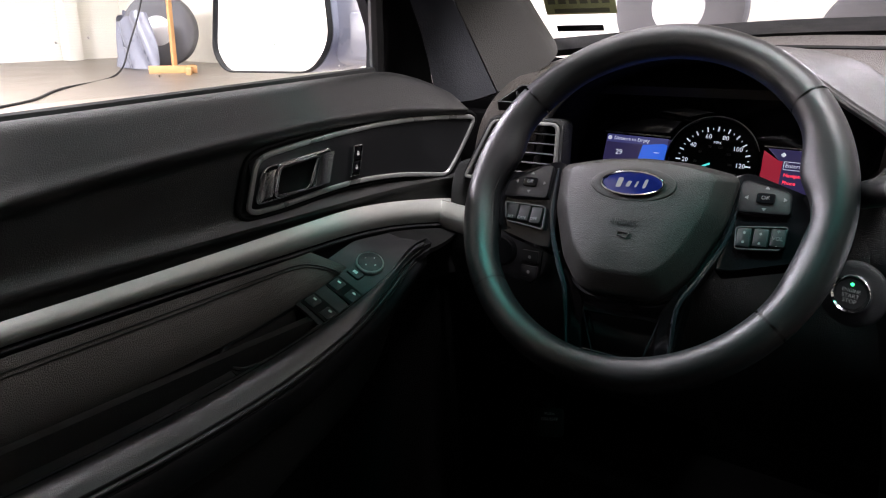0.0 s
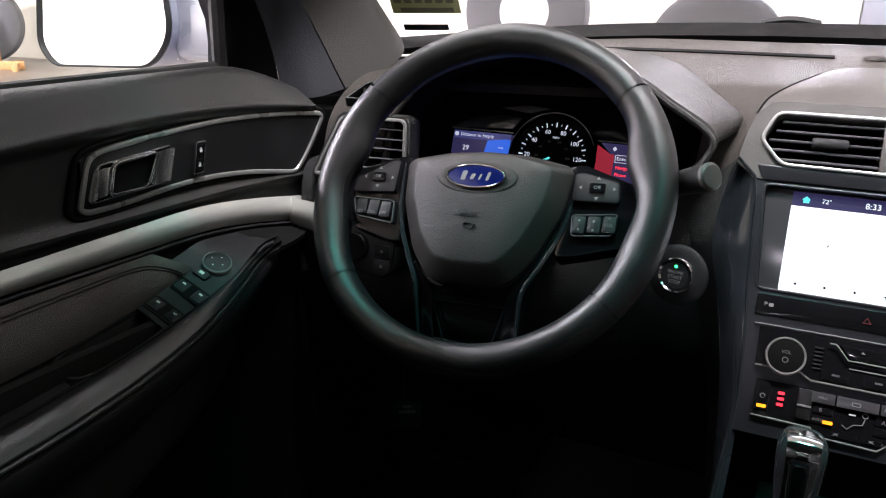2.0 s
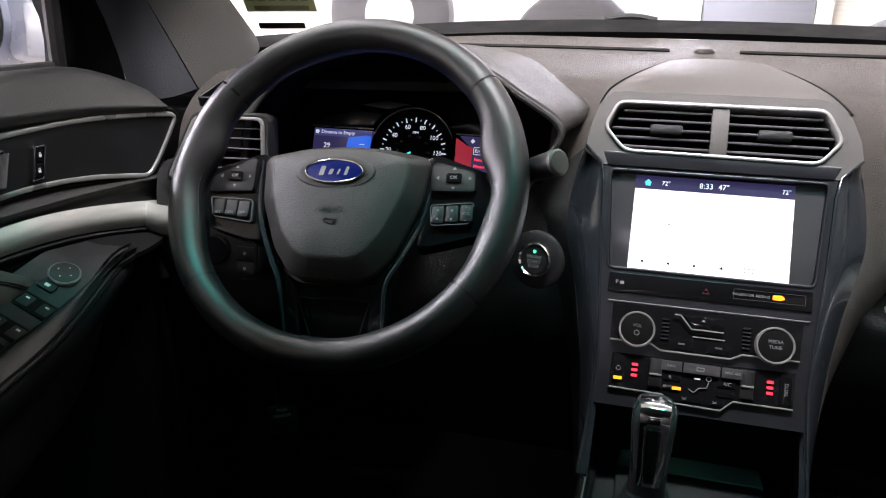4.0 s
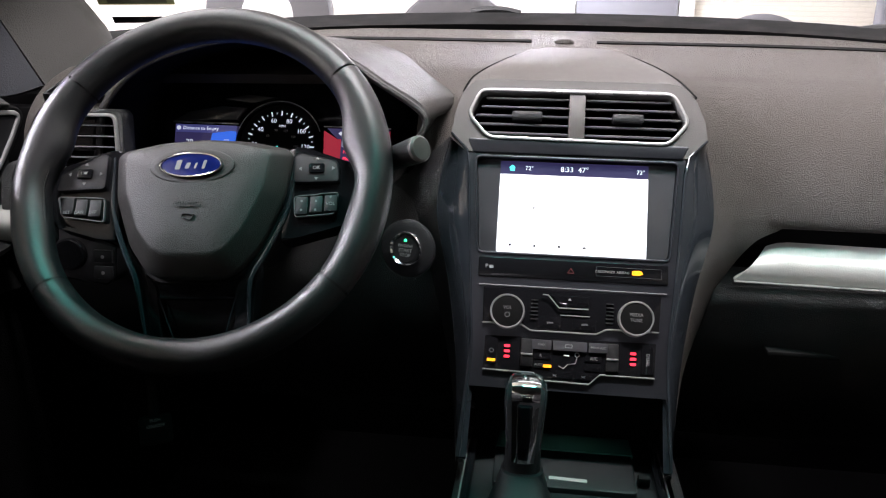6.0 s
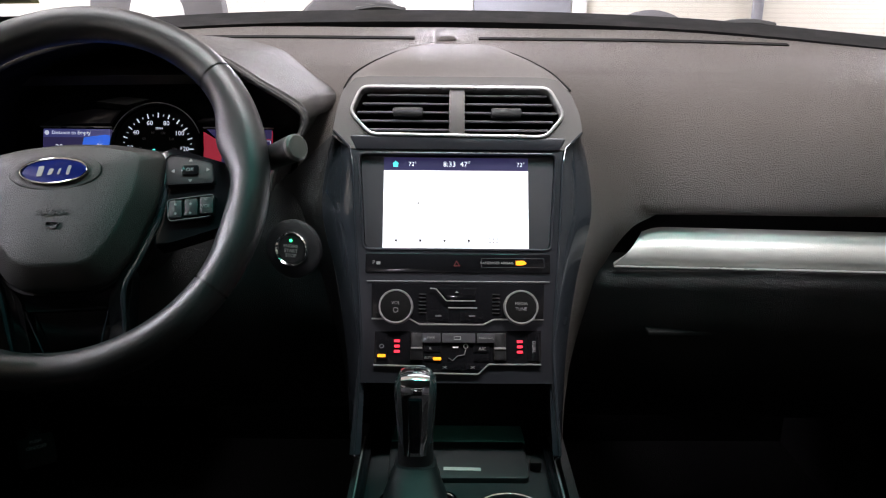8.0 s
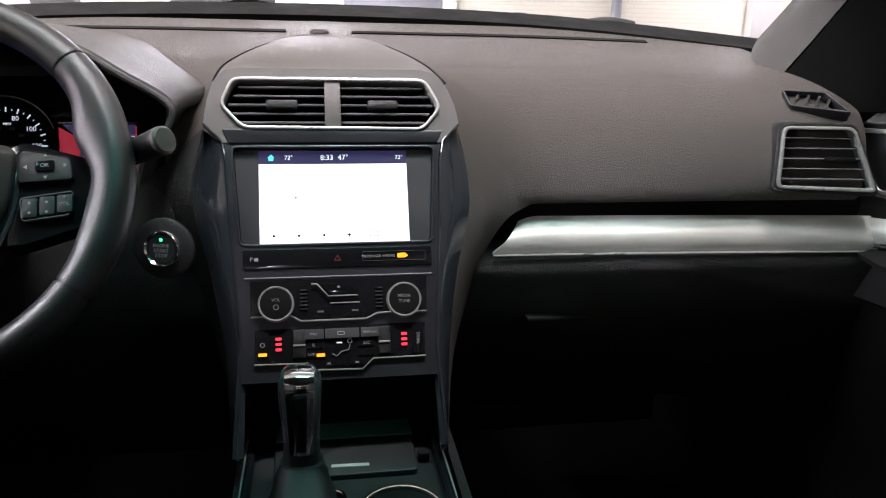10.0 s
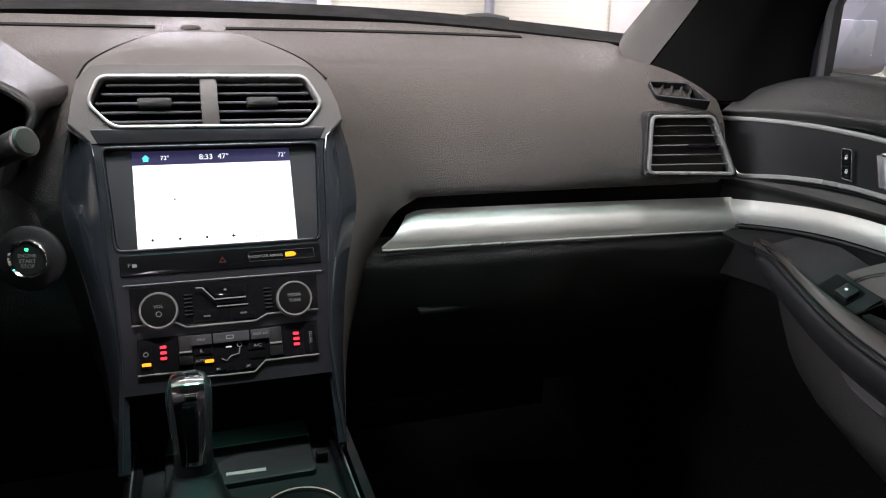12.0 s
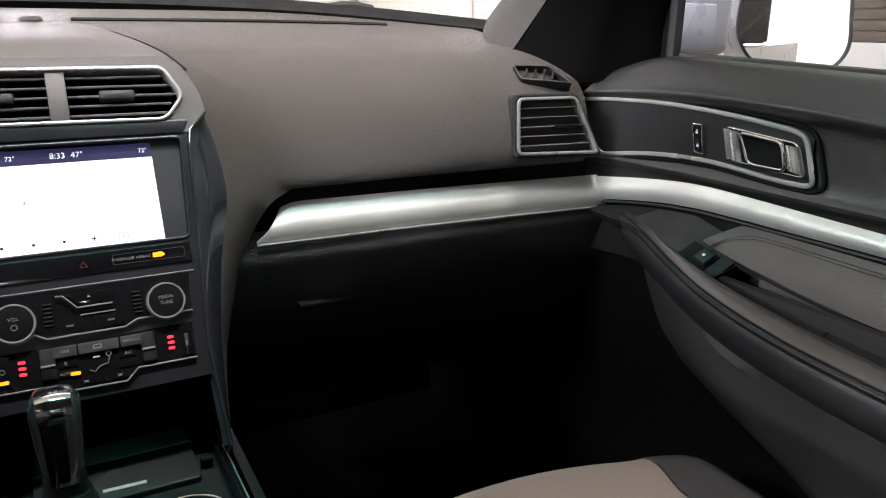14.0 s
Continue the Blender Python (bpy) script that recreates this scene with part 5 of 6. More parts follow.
    HM = W @ basis((0.708, 0.608, 1.069), (0, 1, 0), (0, 0, 1))
    outer = rounded([(-0.064, -0.0205), (0.041, -0.0150), (0.0525, 0.0260), (-0.050, 0.0180)], 0.009)
    hole = rounded([(-0.040, -0.0145), (0.0095, -0.0140), (0.0270, 0.0205), (-0.032, 0.0160)], 0.008)
    F = HM @ Matrix.Diagonal((1, 1, -1, 1))
    # Flat black slab paints the shade of a hole that is not cut.
    part("handle_hole_shade", slab(hole, -0.002, 0.0012, F), DARK, hb)
    part("handle_bezel", frame_ring(outer, inset(outer, 0.0022), -0.004, 0.0040, F, 0.0008), CHROME, hb, "chrome bezel")
    part("handle_bed", frame_ring(inset(outer, 0.002), hole, -0.004, 0.0012, F), GLOSS, hb, "black bed of the handle")
    part("handle_lever", frame_ring([(x * 1.0, y) for x, y in inset(hole, -0.0022)], inset(hole, 0.0020), 0.000, 0.0085, F, 0.0016), CHROME, hb, "chrome lever ring")

    def scoop(x0, x1, lo0, hi0, lo1, hi1):
        # a dished chrome cheek between two slanted edges
        def fn(u, v):
            lo, hi = lo0 + (lo1 - lo0) * u, hi0 + (hi1 - hi0) * u
            slant = 0.010 * (v - 0.5)
            return F @ Vector((x0 + (x1 - x0) * u + slant, lo + (hi - lo) * v, 0.0068 - 0.0030 * math.sin(math.pi * min(1, 0.25 + 0.75 * u))))
        return fn
    part("handle_cheek", skin(scoop(0.0230, 0.0455, -0.0130, 0.0205, -0.0125, 0.0225), 12, 8, 0.003), POLISH, hb, "dished bright metal cheek")
    part("handle_cheek", skin(scoop(-0.0370, -0.0555, -0.0140, 0.0140, -0.0165, 0.0135), 12, 8, 0.003), POLISH, hb, "dished bright metal cheek")
    # lock switch: two keys in a chrome edge
    lk = part("lock_switch", slab(rounded([(0.0825, -0.0125), (0.0955, -0.0115), (0.1025, 0.0215), (0.0890, 0.0215)], 0.002, 3), 0.0, 0.003, F, 0.001), DARK, d, "black lock switch with a chrome edge")
    part("switch_edge", frame_ring(rounded([(0.0812, -0.0143), (0.0968, -0.0131), (0.1042, 0.0232), (0.0880, 0.0232)], 0.003, 3), rounded([(0.0828, -0.0125), (0.0952, -0.0115), (0.1022, 0.0214), (0.0893, 0.0214)], 0.002, 3), 0.0, 0.0050, F, 0.0006), CHROME, lk)
    for z in (-0.0035, 0.0130):
        part("switch_key", slab(rounded([(0.0862 + 0.2 * z, z - 0.0072), (0.0955 + 0.2 * z, z - 0.0068), (0.0980 + 0.2 * z, z + 0.0072), (0.0888 + 0.2 * z, z + 0.0072)], 0.0015, 3), 0.002, 0.0045, F, 0.001), GLOSS, lk)
        part("switch_sign", slab(rect(0.0902 + 0.2 * z, z - 0.0022, 0.0938 + 0.2 * z, z + 0.0008), 0.0044, 0.0048, F), PRINT, lk)
        part("switch_sign", frame_ring(circle(0.0920 + 0.2 * z, z + 0.0012, 0.0014, 10, 0.0020), circle(0.0920 + 0.2 * z, z + 0.0012, 0.0009, 10, 0.0015), 0.0044, 0.0048, F), PRINT, lk)
    # silver band
    top = [(-0.45, 0.998, 0), (0.0, 1.004, 0), (0.30, 1.0075, 0), (0.45, 1.010, 0), (0.598, 1.014, 0), (0.68, 1.0155, 0), (0.74, 1.012, 0), (0.80, 1.006, 0), (0.874, 0.997, 0)]
    bot = [(-0.45, 0.982, 0), (0.0, 0.985, 0), (0.30, 0.987, 0), (0.445, 0.987, 0), (0.60, 0.986, 0), (0.68, 0.985, 0), (0.74, 0.981, 0), (0.80, 0.974, 0), (0.862, 0.965, 0)]

    def band(u, v):
        a, b = spline(bot, u), spline(top, u)
        p = a.lerp(b, v)
        return W @ Vector((0.709 - curve_in(p.x) - 0.010 * math.sin(math.pi * (0.12 + 0.8 * v)), p.x, p.y))
    part("trim_band", skin(band, 60, 8, -0.005), SILVER, d, "satin silver trim band")
    part("band_edge", tube([Vector(band(k / 50, 0)) + Vector((-s * 0.0015, 0, -0.0035)) for k in range(51)], 0.0022, n=6), BLACK, d, "black edge under the band")
    # fabric insert
    ftop = [(-0.45, 0.978, 0), (0.1, 0.982, 0), (0.40, 0.983, 0), (0.55, 0.983, 0), (0.612, 0.982, 0)]
    fbot = [(-0.45, 0.915, 0), (0.1, 0.918, 0), (0.40, 0.925, 0), (0.56, 0.941, 0), (0.650, 0.956, 0)]

    def fabric(u, v):
        p = spline(fbot, u).lerp(spline(ftop, u), v)
        return W @ Vector((0.674 + 0.024 * v - 0.010 * math.sin(math.pi * v) - 0.004 * math.sin(math.pi * min(1, u * 1.02)), p.x, p.y))
    part("fabric_insert", skin(fabric, 40, 10, -0.006), CLOTH, d, "dark taupe cloth insert with stitching")
    arch = [(0.940, -0.02), (0.935, 0.20), (0.925, 0.42), (0.905, 0.62), (0.875, 0.76), (0.84, 0.83), (0.78, 0.87), (0.65, 0.88), (0.45, 0.87), (0.20, 0.86), (0.0, 0.86)]
    for off in (0.0, 0.055):
        line = [spline([(u - 0.25 * off, v - off, 0) for u, v in arch], k / 60) for k in range(61)]
        part("stitch_line", tube([Vector(fabric(q.x, max(0.0, min(1.0, q.y)))) + Vector((-s * 0.0010, 0, 0)) for q in line], 0.0008, n=5), DOORTOP, d, "stitched seam")
    # armrest: a padded beam that widens to the rear, with a flat control deck behind it
    ztop = lambda y: spline([(0, 0.912, 0), (0, 0.911, 0), (0, 0.910, 0), (0, 0.908, 0), (0, 0.909, 0), (0, 0.929, 0), (0, 0.971, 0)], (y + 0.45) / 1.215).y
    xedge = lambda y: 0.583 + 0.063 * max(0.0, min(1.0, (y - 0.40) / 0.362)) ** 2.2

    def arm(u, v):
        y = -0.45 + 1.213 * u
        z, e = ztop(y), xedge(y)
        tip = max(0.0, (y - 0.70) / 0.065) ** 2
        z -= 0.008 * tip
        q = 0.633 + 0.012 * max(0.0, min(1.0, (y - 0.66) / 0.1))
        sec = [(q + 0.005, z - 0.006, 0), (q, z - 0.001, 0), ((e + q) / 2, z + 0.0055 - 0.004 * tip, 0), (e + 0.007, z - 0.003 - 0.004 * tip, 0), (e, z - 0.018, 0), (e + 0.003, z - 0.036 + 0.006 * tip, 0), (e + 0.018, z - 0.056 + 0.012 * tip, 0), (e + 0.05, z - 0.070 + 0.02 * tip, 0)]
        p = spline(sec, v)
        return W @ Vector((p.x, y - 0.012 * tip * abs(2 * v - 1) ** 2, p.y))
    part("armrest", skin(lambda u, v: arm(u, 0.44 * v), 60, 14, 0.006), ARMSHADE if driver else ARMTOP, d, "padded armrest top, darkened as in shade" if driver else "padded brown-grey armrest top")
    part("armrest_side", skin(lambda u, v: arm(u, 0.445 + 0.555 * v), 60, 16, 0.006), LEATHER, d, "padded black armrest side")
    part("piping", tube([Vector(arm(k / 50, 0.475)) + Vector((-s * 0.0008, 0, 0.0)) for k in range(51)], 0.0022, n=8), BLACK, d, "black piping")
    for v, dv in ((0.20, 0.0006), (0.443, 0.0014), (0.51, 0.0013)):
        part("armrest_seam", tube([Vector(arm(k / 50, v)) + Vector((-s * 0.0006, 0, 0.0006)) for k in range(51)], dv, n=6), DARK, d, "stitched seam")
    part("armrest_end", skin(lambda u, v: Vector(arm(1.0, v)).lerp(W @ Vector((0.655, 0.762, 0.935)), u), 4, 24, 0.0), LEATHER, d)

    def deck_at(x, y):
        # the deck climbs from the pad to the lower edge of the band
        under = spline([(0, 0.986, 0), (0, 0.985, 0), (0, 0.981, 0), (0, 0.974, 0), (0, 0.965, 0)], (y - 0.60) / 0.262).y - 0.007
        z0 = ztop(min(y, 0.75)) - 0.007 - 0.10 * max(0.0, y - 0.75)
        z1 = min(ztop(min(y, 0.765)) + 0.0207, under)
        return z0 + (z1 - z0) * (x - 0.634) / 0.066

    def armdeck(y0, y1, x0, x1):
        def fn(u, v):
            y = y0 + (y1 - y0) * u
            x = x0 + (x1 - x0) * v
            return W @ Vector((x, y, deck_at(x, y)))
        return fn
    for y0, y1, x0, x1 in ((-0.45, 0.455, 0.634, 0.692), (0.596, 0.752, 0.634, 0.700), (0.4552, 0.5958, 0.672, 0.692)):
        part("control_deck", skin(armdeck(y0, y1, x0, x1), 20, 4, -0.006), BLACK, d, "black control deck")
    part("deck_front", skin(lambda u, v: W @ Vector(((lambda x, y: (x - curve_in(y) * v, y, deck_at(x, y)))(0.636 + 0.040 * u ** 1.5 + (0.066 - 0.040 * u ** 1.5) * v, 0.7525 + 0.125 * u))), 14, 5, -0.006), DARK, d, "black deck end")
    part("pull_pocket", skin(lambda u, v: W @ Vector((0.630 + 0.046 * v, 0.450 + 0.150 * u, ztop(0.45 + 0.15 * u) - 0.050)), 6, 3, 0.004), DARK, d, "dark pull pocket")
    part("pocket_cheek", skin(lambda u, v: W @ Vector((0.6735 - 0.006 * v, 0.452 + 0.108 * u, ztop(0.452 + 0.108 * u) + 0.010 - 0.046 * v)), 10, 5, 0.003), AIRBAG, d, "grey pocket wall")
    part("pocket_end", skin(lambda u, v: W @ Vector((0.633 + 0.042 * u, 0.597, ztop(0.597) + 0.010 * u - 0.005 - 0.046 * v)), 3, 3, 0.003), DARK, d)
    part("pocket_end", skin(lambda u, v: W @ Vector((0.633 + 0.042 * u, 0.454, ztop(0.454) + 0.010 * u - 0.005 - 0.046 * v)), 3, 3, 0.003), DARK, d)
    rim_loop = [(0.640, 0.460), (0.636, 0.480), (0.636, 0.530), (0.638, 0.575), (0.643, 0.594), (0.654, 0.600), (0.668, 0.598), (0.674, 0.585), (0.675, 0.540), (0.674, 0.480), (0.668, 0.456), (0.652, 0.451)]
    if driver:
        part("cup_rim", tube([W @ Vector((x, y, deck_at(x, y) + 0.0012)) for x, y in rounded(rim_loop, 0.006, 2)], 0.0024, True, 8), BLACK, d, "rounded rim of the pull cup")
    deckz = lambda y: ztop(y) - 0.0045

    def deck_m(x, y):
        return W @ basis((x, y, deckz(y) + 0.0003 + 0.42 * (x - 0.640)), (1, 0, 0.42), (0, 0.02, deckz(y + 0.01) - deckz(y - 0.01)))
    if driver:
        def plate_top(u, v):
            # a raised switch plate with a blunt rounded nose
            y = 0.560 + 0.196 * u
            nose = max(0.0, (u - 0.62) / 0.38)
            w = 0.044 * math.sqrt(max(0.0, 1 - nose ** 2.6)) + 0.004
            x = 0.6355 + 0.010 * nose ** 2 + w * v
            return W @ Vector((x, y, deck_at(x, y) + 0.0035 + 0.0015 * math.sin(math.pi * v)))
        part("switch_plate", skin(plate_top, 30, 8, -0.004), BLACK, d, "black raised switch plate")
        for y in (0.617, 0.578):
            for x in (0.642, 0.664):
                key = part("window_switch", slab(rect(-0.0075, -0.008, 0.0075, 0.008, 0.002), 0.0, 0.0065, deck_m(x, y), 0.002), BLACK, d, "black window switch")
                part("switch_sign", box(-0.0022, 0.002, 0.0063, 0.0022, 0.0042, 0.0068, 0, deck_m(x, y)), PRINT, key)
            part("switch_well", slab(rect(-0.021, -0.011, 0.021, 0.011, 0.003), 0.0, 0.0052, deck_m(0.653, y)), DARK, d)
        km = deck_m(0.660, 0.668) @ pose(0, 0, 0.003)
        knob = part("mirror_control", lathe([(0.0165, 0), (0.0165, 0.005), (0.0145, 0.0065), (0.004, 0.0065)], km, 32), BLACK, d, "round mirror control")
        part("control_ring", lathe([(0.0172, 0.001), (0.0172, 0.0055), (0.0158, 0.0068), (0.0152, 0.0055)], km, 32), SATIN, knob)
        for a in range(4):
            part("arrow", slab([(-0.0011, 0.0075), (0.0011, 0.0075), (0, 0.0092)], 0.0064, 0.0070, at(km, 0, 0, 0, 90 * a)), PRINT, knob)
        part("fold_key", slab(rect(-0.008, -0.030, 0.012, -0.018, 0.003), 0.0, 0.004, km, 0.0015), BLACK, d)
        part("fold_sign", box(-0.001, -0.026, 0.004, 0.005, -0.022, 0.0046, 0, km), PRINT, d)
    else:
        part("switch_well", slab(rect(-0.018, -0.016, 0.016, 0.026, 0.002), 0.0, 0.0012, deck_m(0.652, 0.628)), DARK, d)
        key = part("window_switch", slab(rect(-0.010, -0.014, 0.010, 0.004, 0.002), 0.0, 0.008, deck_m(0.652, 0.628), 0.002), BLACK, d, "black window switch")
        part("switch_sign", slab(circle(0, -0.004, 0.002, 8), 0.0078, 0.0086, deck_m(0.652, 0.628)), PRINT, key)

    def low(u, v):
        z = 0.930 - 0.49 * v
        front = spline([(0, 0.768, 0), (0, 0.748, 0), (0, 0.695, 0), (0, 0.520, 0), (0, 0.40, 0), (0, 0.34, 0), (0, 0.30, 0), (0, 0.28, 0)], v).y
        return W @ Vector((0.646 + 0.040 * max(0, (u - 0.90) / 0.10) ** 2 + 0.012 * math.sin(math.pi * v), -0.45 + (front + 0.45) * u, z))
    part("lower_panel", skin(low, 40, 24, 0.010), DOORLOW, d, "dark grained lower panel")
    if not driver:
        def ledge(u, v):
            # a moulded lip: sharp along its lower edge, fading upwards into the panel
            k = math.sin(math.pi * min(1, 0.04 + 0.94 * u)) ** 0.8
            y, z = 0.618 - 0.088 * u, 0.856 - 0.032 * u
            w = 0.010 + 0.022 * u ** 0.7
            h = (0.0, 0.9, 1.0, 0.75, 0.4, 0.0)[int(round(v * 5))]
            return W @ Vector((0.6555 - 0.014 * h * k, y - 0.2 * w * v, z - 0.002 + w * (0.0, 0.03, 0.12, 0.4, 0.75, 1.1)[int(round(v * 5))]))
        part("grab_ledge", skin(ledge, 24, 5, 0.003), DOORLOW, d, "moulded ledge")
    # window glass and mirror
    tagged(part("window_2" if driver else "window_3", skin(lambda u, v: W @ Vector((0.775 - 0.11 * v, -0.30 + 1.13 * u - 0.5 * v * max(0, u - 0.3), 1.165 + 0.42 * v)), 8, 4), SIDEGLASS), "clear side window glass with a few specks", "window", kind="structure")
    rnd = random.Random(7 if driver else 8)
    for k in range(14):
        u, v = rnd.uniform(0.25, 0.95), rnd.uniform(0.02, 0.30)
        c = W @ Vector((0.772 - 0.11 * v, -0.30 + 1.13 * u - 0.5 * v * max(0, u - 0.3), 1.165 + 0.42 * v))
        part("speck", lathe([(0.0011, -0.0004), (0.0013, 0.0), (0.0006, 0.0006)], Matrix.Translation(c) @ pose(0, 0, 0, 0, 90, 0), 8), PRINT, d)
    part("window_channel", tube([W @ Vector(p) for p in ((0.790, 0.842, 1.155), (0.788, 0.838, 1.26), (0.765, 0.74, 1.40), (0.68, 0.36, 1.575))], 0.010, n=8, up=(1, 0, 0)), RUBBER, d, "black rubber window channel")
    return d


door(1, 0.0, 0.0, 0.0, False)
door(-1, -0.010, -0.015, 0.014, True)


def wing_mirror(s, dx, dz, turn=0.0, slim=1.0):
    mir = thing("wing_mirror", "silver-blue door mirror with dark-edged glass", "door mirror", group="door mirrors")
    m = Matrix.Translation((dx, 0, dz)) @ Matrix.Diagonal((s, 1, 1, 1))
    gp = rounded([(1.075, 1.150), (1.295, 1.142), (1.325, 1.175), (1.300, 1.33), (1.045, 1.33), (1.030, 1.20)], 0.035, 6)
    G = m @ pose(1.165, 0.94, 0, 0, 0, turn) @ basis((0, 0, 0), (1, 0, 0), (0, 0, 1)) @ Matrix.Diagonal((slim, 1, 1, 1)) @ Matrix.Translation((-1.165, 0, 0))
    part("housing", slab([(1.165 + (x - 1.165) * 1.035, 1.237 + (y - 1.237) * 1.04) for x, y in gp], -0.13, -0.012, G, 0.05, 4), HOUSING, mir, "silver-blue painted housing")
    part("glass_rim", frame_ring([(1.165 + (x - 1.165) * 1.035, 1.237 + (y - 1.237) * 1.04) for x, y in gp], gp, -0.010, 0.0, G, 0.003), RUBBER, mir, "dark rim")
    part("mirror_glass", slab(gp, -0.014, -0.006, G), MIRROR, mir, "mirror glass")
    part("mirror_arm", box(0.80, 0.965, 1.16, 1.05, 1.04, 1.34, 0.02, m, 3), HOUSING, mir, "painted arm")
    part("arm_panel", box(0.87, 0.958, 1.17, 1.00, 0.967, 1.245, 0.004, m), HOUSING, mir)
    return mir


wing_mirror(1, 0, 0, -30, 0.68)
wing_mirror(-1, 0.03, 0.012)

# ---- passenger seat ----
seat = thing("passenger_seat", "taupe cloth passenger seat with black leather bolsters", "seat")


def cushion(u, v):
    """u across, v from the front to the rear."""
    s = 2 * u - 1
    w = 0.240 * (1 - 0.06 * (1 - v) ** 3)
    z = 0.755 - 0.030 * v + 0.012 * max(0, abs(s) - 0.62) / 0.38 * (1 - abs(s) ** 10)
    front = max(0.0, 1 - v / 0.17)
    z -= 0.055 * front ** 2.4 + 0.05 * max(0, abs(s) - 0.86) ** 1.2 * 4
    y = 0.648 - 0.575 * v - 0.060 * abs(s + 0.15) ** 2.4 * max(0, 1 - v)
    return Vector((0.362 + w * s, y, z))


wide = lambda v: 0.378 - 0.066 * min(1.0, v / 0.22)
part("cushion_centre", sheet(lambda u, v: cushion(0.5 + wide(v) * (2 * u - 1), v), 24, 40, -0.03), TAUPE, seat, "taupe cloth centre")
for k in (-1, 1):
    part("bolster", sheet(lambda u, v, k=k: cushion(0.5 + k * (wide(v) + 0.003 + (0.497 - wide(v)) * (u if k > 0 else 1 - u)), v) + Vector((0, 0, 0.002)), 12, 40, -0.03), BOLSTER, seat, "dark grey leather bolster")
    for e in (0.055, 0.065):
        part("stitch_line", tube([cushion(0.5 + k * (0.5 - e * (1 - 0.3 * j / 30)), j / 30) + Vector((0, 0, 0.0025)) for j in range(31)], 0.0009, n=5), DARK, seat)
part("seat_base", box(0.16, 0.06, 0.40, 0.63, 0.56, 0.66, 0.03), DARK, seat)
# Unseen backrest and headrest, added to keep rear light off the lower dash.
def backrest(u, v):
    a = 2 * math.pi * u
    w, t = 0.245 - 0.05 * v ** 3, 0.075 - 0.02 * v
    x, y = squash(a, w, t)
    return Vector((0.395 + x, -0.13 - 0.12 * v + y, 0.62 + 0.66 * v))


bm = sheet(backrest, 40, 14, close_u=True)
bmesh.ops.holes_fill(bm, edges=[e for e in bm.edges if e.is_boundary])
part("backrest", bm, LEATHER, seat, "unseen leather backrest that blocks rear light")
part("headrest", box(0.27, -0.31, 1.30, 0.52, -0.21, 1.46, 0.04, seg=3), LEATHER, seat, "unseen leather headrest that blocks rear light")
# Unseen seat added to block rear light; its centre is darkened for the wheel's reflections.
driver_seat = copy_thing(seat, pose(-0.80, -0.16, -0.02))
driver_seat.name = "driver_seat"
for ob in driver_seat.children:
    if ob.data and ob.name.startswith("cushion_centre"):
        ob.data = ob.data.copy()
        ob.data.materials[0] = LEATHER
        tagged(ob, "centre darkened to dull reflections in the wheel")
tagged(driver_seat, "unseen driver seat, slid back, added to block rear light")

# parking brake pedal with its printed plate
pedal = thing("parking_brake_pedal", "black parking brake pedal with printed plate", "pedal")
PM = basis((-0.55, 0.90, 0.69), (0.86, 0.51, 0), (-0.15, 0.25, 0.95))
part("pedal_pad", slab(rect(-0.022, -0.022, 0.022, 0.018, 0.006), -0.012, 0.0, PM, 0.003), DARK, pedal)
part("pedal_arm", tube([PM @ Vector((0, 0, -0.01)), PM @ Vector((0, 0.08, -0.06)), PM @ Vector((0, 0.2, -0.10))], 0.009, n=8), DARK, pedal)
letters("words", "PUSH", 0.006, at(PM, 0.0, 0.012, 0.0006), DIM, pedal)
letters("words", "ON/OFF", 0.0068, at(PM, 0.0, 0.004, 0.0006), DIM, pedal)

# windshield tag near the driver's corner, seen from behind: plain bars stand for its print
tag = thing("windshield_tag", "yellow-green paper tag stuck inside the windshield", "tag")
TM = basis((-0.672, 1.185, 1.256), (1, 0.35, 0.03), (0.08, -0.60, 0.66))
part("card", slab(rect(-0.056, 0.0, 0.056, 0.11), 0, 0.001, TM), TAGMAT, tag)
for j in range(6):
    part("bar", box(-0.05 + 0.017 * j, 0.022, 0.0008, -0.038 + 0.017 * j, 0.05, 0.0016, 0, TM), TAGBAR, tag)
part("bar", box(-0.042, 0.004, 0.0008, 0.045, 0.012, 0.0016, 0, TM), TAGBAR, tag)
part("foot_bar", box(-0.045, -0.036, 0.0, 0.030, -0.024, 0.001, 0, TM), FASCIA, tag)

# wiper blades lying on the glass outside
for x0, x1, y in ((-0.172, -0.085, 1.42), (0.444, 0.536, 1.34)):
    wiper = thing("wiper", "black windshield wiper arm and blade", "wiper", group="wipers")
    part("blade", tube([(x0 + (x1 - x0) * k / 8, y - 0.01 * k / 8, 1.256 + 0.006 * math.sin(math.pi * k / 8) - 0.02 * (x0 > 0.3)) for k in range(9)], 0.006, n=8), RUBBER, wiper)
    part("arm", tube([(x0 - 0.02, y + 0.02, 1.246 - 0.02 * (x0 > 0.3)), (x0 + 0.03, y, 1.260 - 0.02 * (x0 > 0.3)), (x1 - 0.04, y, 1.262 - 0.02 * (x0 > 0.3))], 0.004, n=8), DARK, wiper)

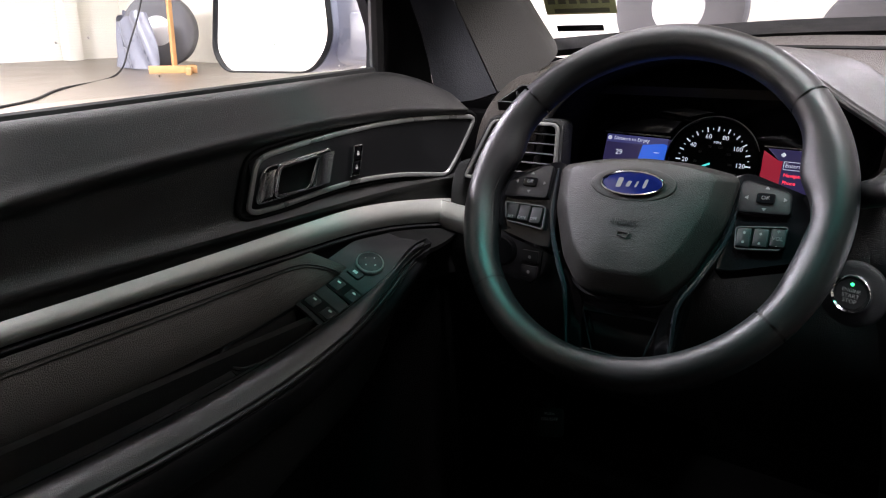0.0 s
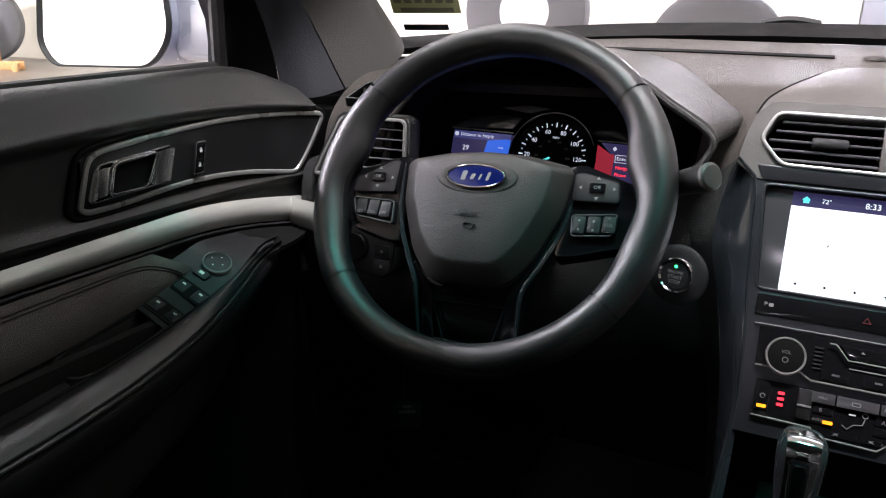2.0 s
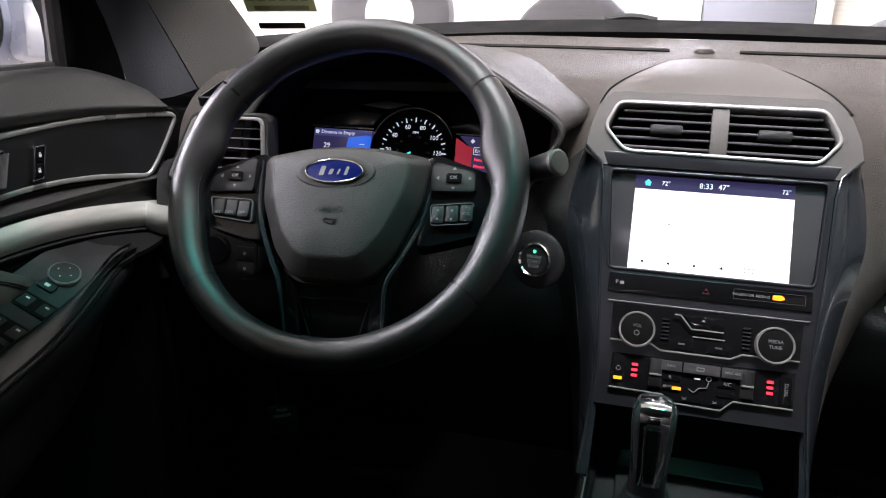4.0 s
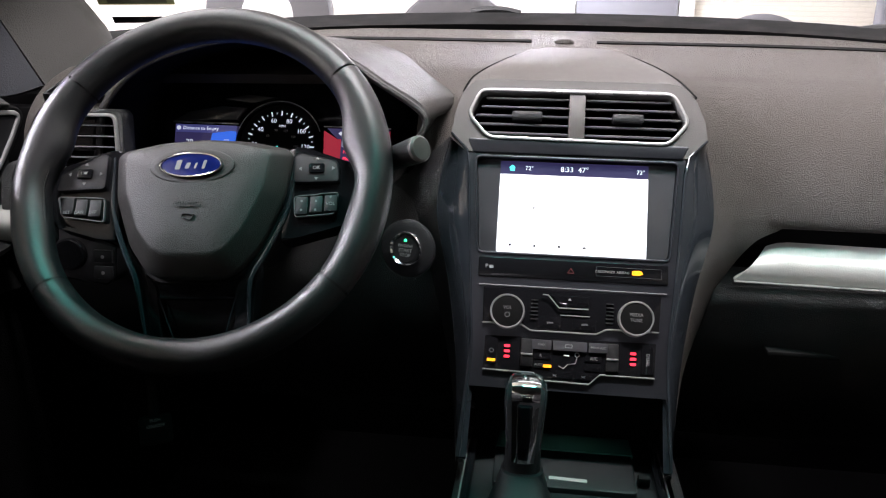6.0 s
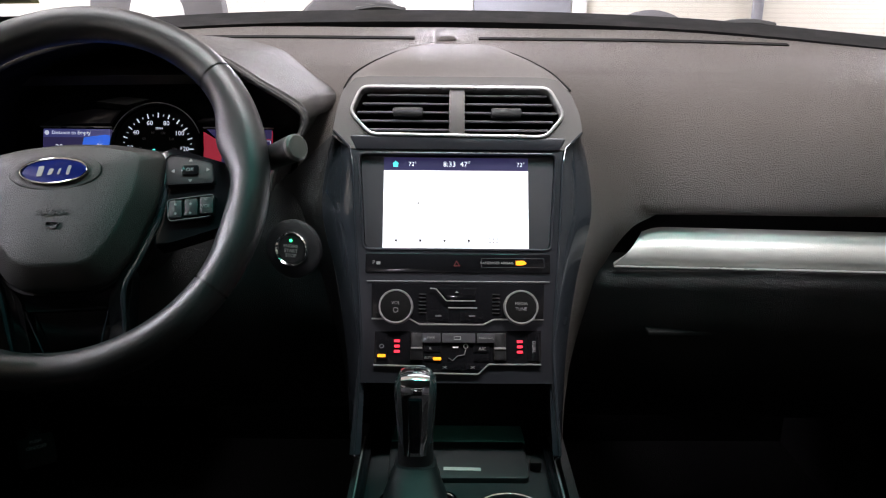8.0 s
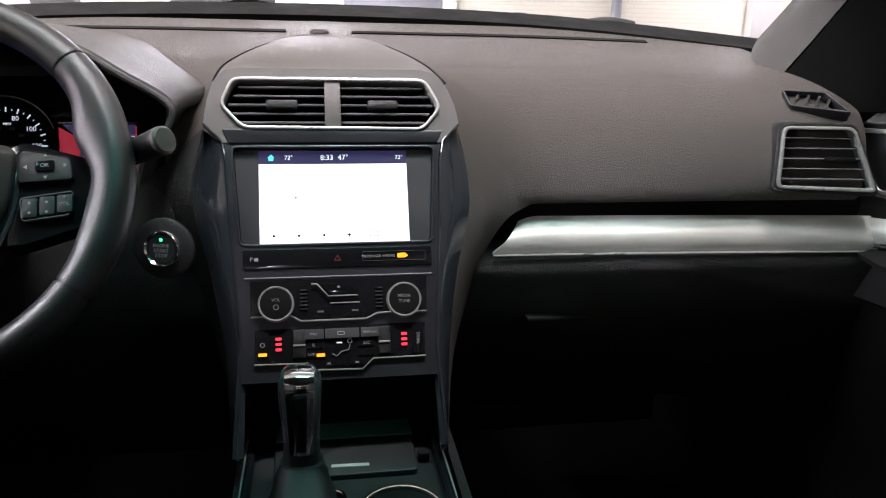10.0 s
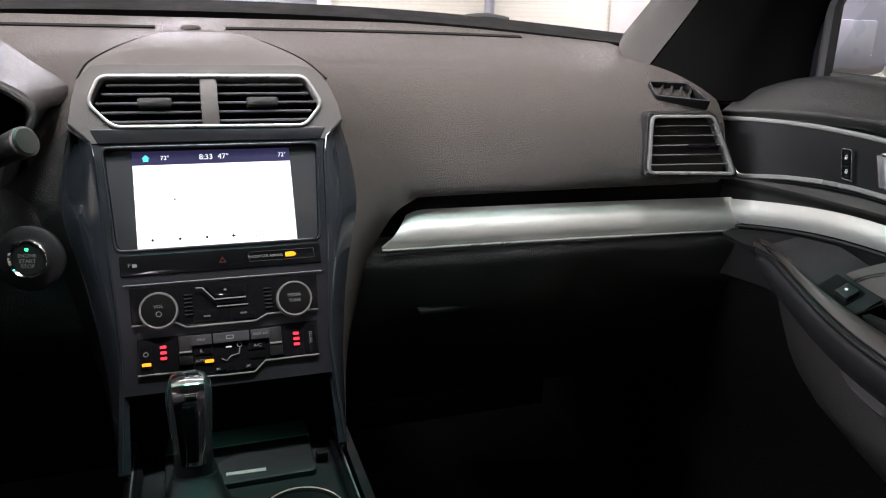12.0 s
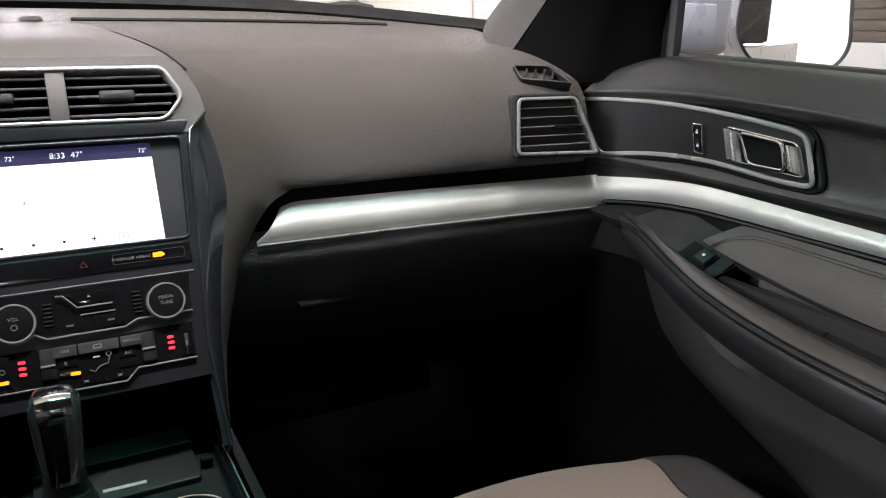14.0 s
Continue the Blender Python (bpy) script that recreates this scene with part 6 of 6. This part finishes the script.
# ---- things in the garage ----
def tyre(x, y, z, r, w, turn, label, tilt=0.0):
    t = thing("tyre", label, "tyre", group="large tyres")
    m = pose(x, y, z, 90 + tilt, 0, turn)
    prof = [(r * 0.58, -w / 2), (r * 0.62, -w / 2), (r * 0.86, -w * 0.52), (r * 0.97, -w * 0.42), (r, -w * 0.3), (r, w * 0.3), (r * 0.97, w * 0.42), (r * 0.86, w * 0.52), (r * 0.62, w / 2), (r * 0.58, w / 2)]
    part("tread", lathe(prof, m, 48), TYRE, t)
    part("rim", lathe([(r * 0.575, -w * 0.30), (r * 0.46, w * 0.45), (r * 0.38, w * 0.52), (r * 0.10, w * 0.53)], m, 40), VAN, t, "white steel rim")
    part("rim", lathe([(r * 0.575, w * 0.30), (r * 0.46, -w * 0.45), (r * 0.38, -w * 0.52), (r * 0.10, -w * 0.53)], m, 40), VAN, t, "white steel rim")
    return t


tyre(-3.71, 10.5, 1.35, 0.85, 0.5, 8, "large grey tyre on a white rim hung at the wall")
tyre(-1.2, 10.8, 0.85, 0.88, 0.6, 10, "large grey tyre standing by the wall")
tyre(2.82, 10.6, 0.75, 0.72, 0.6, -10, "large grey tyre standing by the wall")
tyre(-16.6, 11.3, 0.85, 0.85, 0.5, 40, "large tyre beside a timber stand")
film = thing("plastic_film", "crumpled grey plastic film wrapped round a tyre", "plastic film")
part("sheet", sheet(lambda u, v: Vector((-16.35 + 0.95 * math.cos(2.2 + 3.6 * u) * (1 - 0.25 * v), 10.85 + 0.35 * math.sin(2.2 + 3.6 * u) - 0.25 + 0.05 * math.sin(31 * u + 5 * v), 0.02 + 1.15 * v + 0.12 * math.sin(9 * u) * v + 0.03 * math.sin(40 * u) * v)), 48, 14), PLASTIC, film)
rack = thing("tyre_stand", "low steel stand under a large tyre", "stand")
part("frame", box(-4.4, 10.25, 0, -3.0, 10.75, 0.52, 0.02), GREYDOOR, rack)
stand = thing("timber_stand", "rough pine timber stand on the floor", "stand")
part("upright", box(-0.045, -0.045, 0.0, 0.045, 0.045, 3.2, 0.006, pose(-14.7, 10.25, 0)), TIMBER, stand)
part("foot", box(-0.5, -0.05, 0.0, 0.5, 0.05, 0.16, 0.006, pose(-14.7, 10.2, 0, 0, 0, 50)), TIMBER, stand)
part("foot", box(-0.7, -0.05, 0.0, 0.7, 0.05, 0.14, 0.006, pose(-14.5, 10.5, 0, 0, 0, -40)), TIMBER, stand)
post = thing("wall_post", "white painted steel post at the wall", "post")
part("shaft", box(-0.2, -0.2, 0, 0.2, 0.2, 5.2, 0.02, pose(-20.75, 11.3, 0)), WALL, post)
cable = thing("hanging_cable", "thin black cable hanging down and lying on the floor", "cable")
part("cord", tube([spline([(-15.6, 10.6, 4.5), (-15.55, 10.3, 2.0), (-15.3, 9.6, 0.6), (-14.8, 8.9, 0.03), (-13.0, 6.8, 0.02), (-11.6, 5.6, 0.02), (-10.6, 4.4, 0.02), (-8.0, 2.5, 0.02)], k / 40) for k in range(41)], 0.02, n=6), RUBBER, cable)
gdoor = thing("door_3", "grey steel door in the garage wall", "door", kind="structure")
part("leaf", box(0.55, 12.93, 0.0, 2.15, 12.99, 2.6, 0.01), GREYDOOR, gdoor)
part("door_frame", box(0.30, 12.90, 0.0, 0.53, 13.0, 2.8, 0.01), VAN, gdoor)
part("door_frame", box(2.17, 12.90, 0.0, 2.40, 13.0, 2.8, 0.01), VAN, gdoor)
pipe = thing("wall_pipe", "grey vertical pipe on the garage wall", "pipe")
part("tube", tube([(5.2, 12.9, 0.0), (5.2, 12.9, 5.2)], 0.09, n=16), GREYDOOR, pipe)
bracket = thing("wall_bracket", "small dark bracket on the white wall", "bracket")
part("body", box(-0.15, 0, 0, 0.15, 0.12, 0.3, 0.01, pose(-17.6, 12.88, 2.25)), DARK, bracket)
trim_post = thing("white_post", "white painted post by the wall", "post")
part("shaft", box(7.68, 12.75, 0, 8.22, 12.99, 5.2, 0.01), VAN, trim_post)
roller = thing("roller_door", "brown-grey roller door in the garage wall", "door", kind="structure")
for k in range(16):
    part("slat", box(13.90, 6.2, 0.95 + 0.2 * k, 13.97, 11.8, 1.135 + 0.2 * k, 0.02), BROWN, roller)
part("sill", box(13.86, 6.0, 0.0, 13.98, 12.0, 0.94, 0.01), VAN, roller)
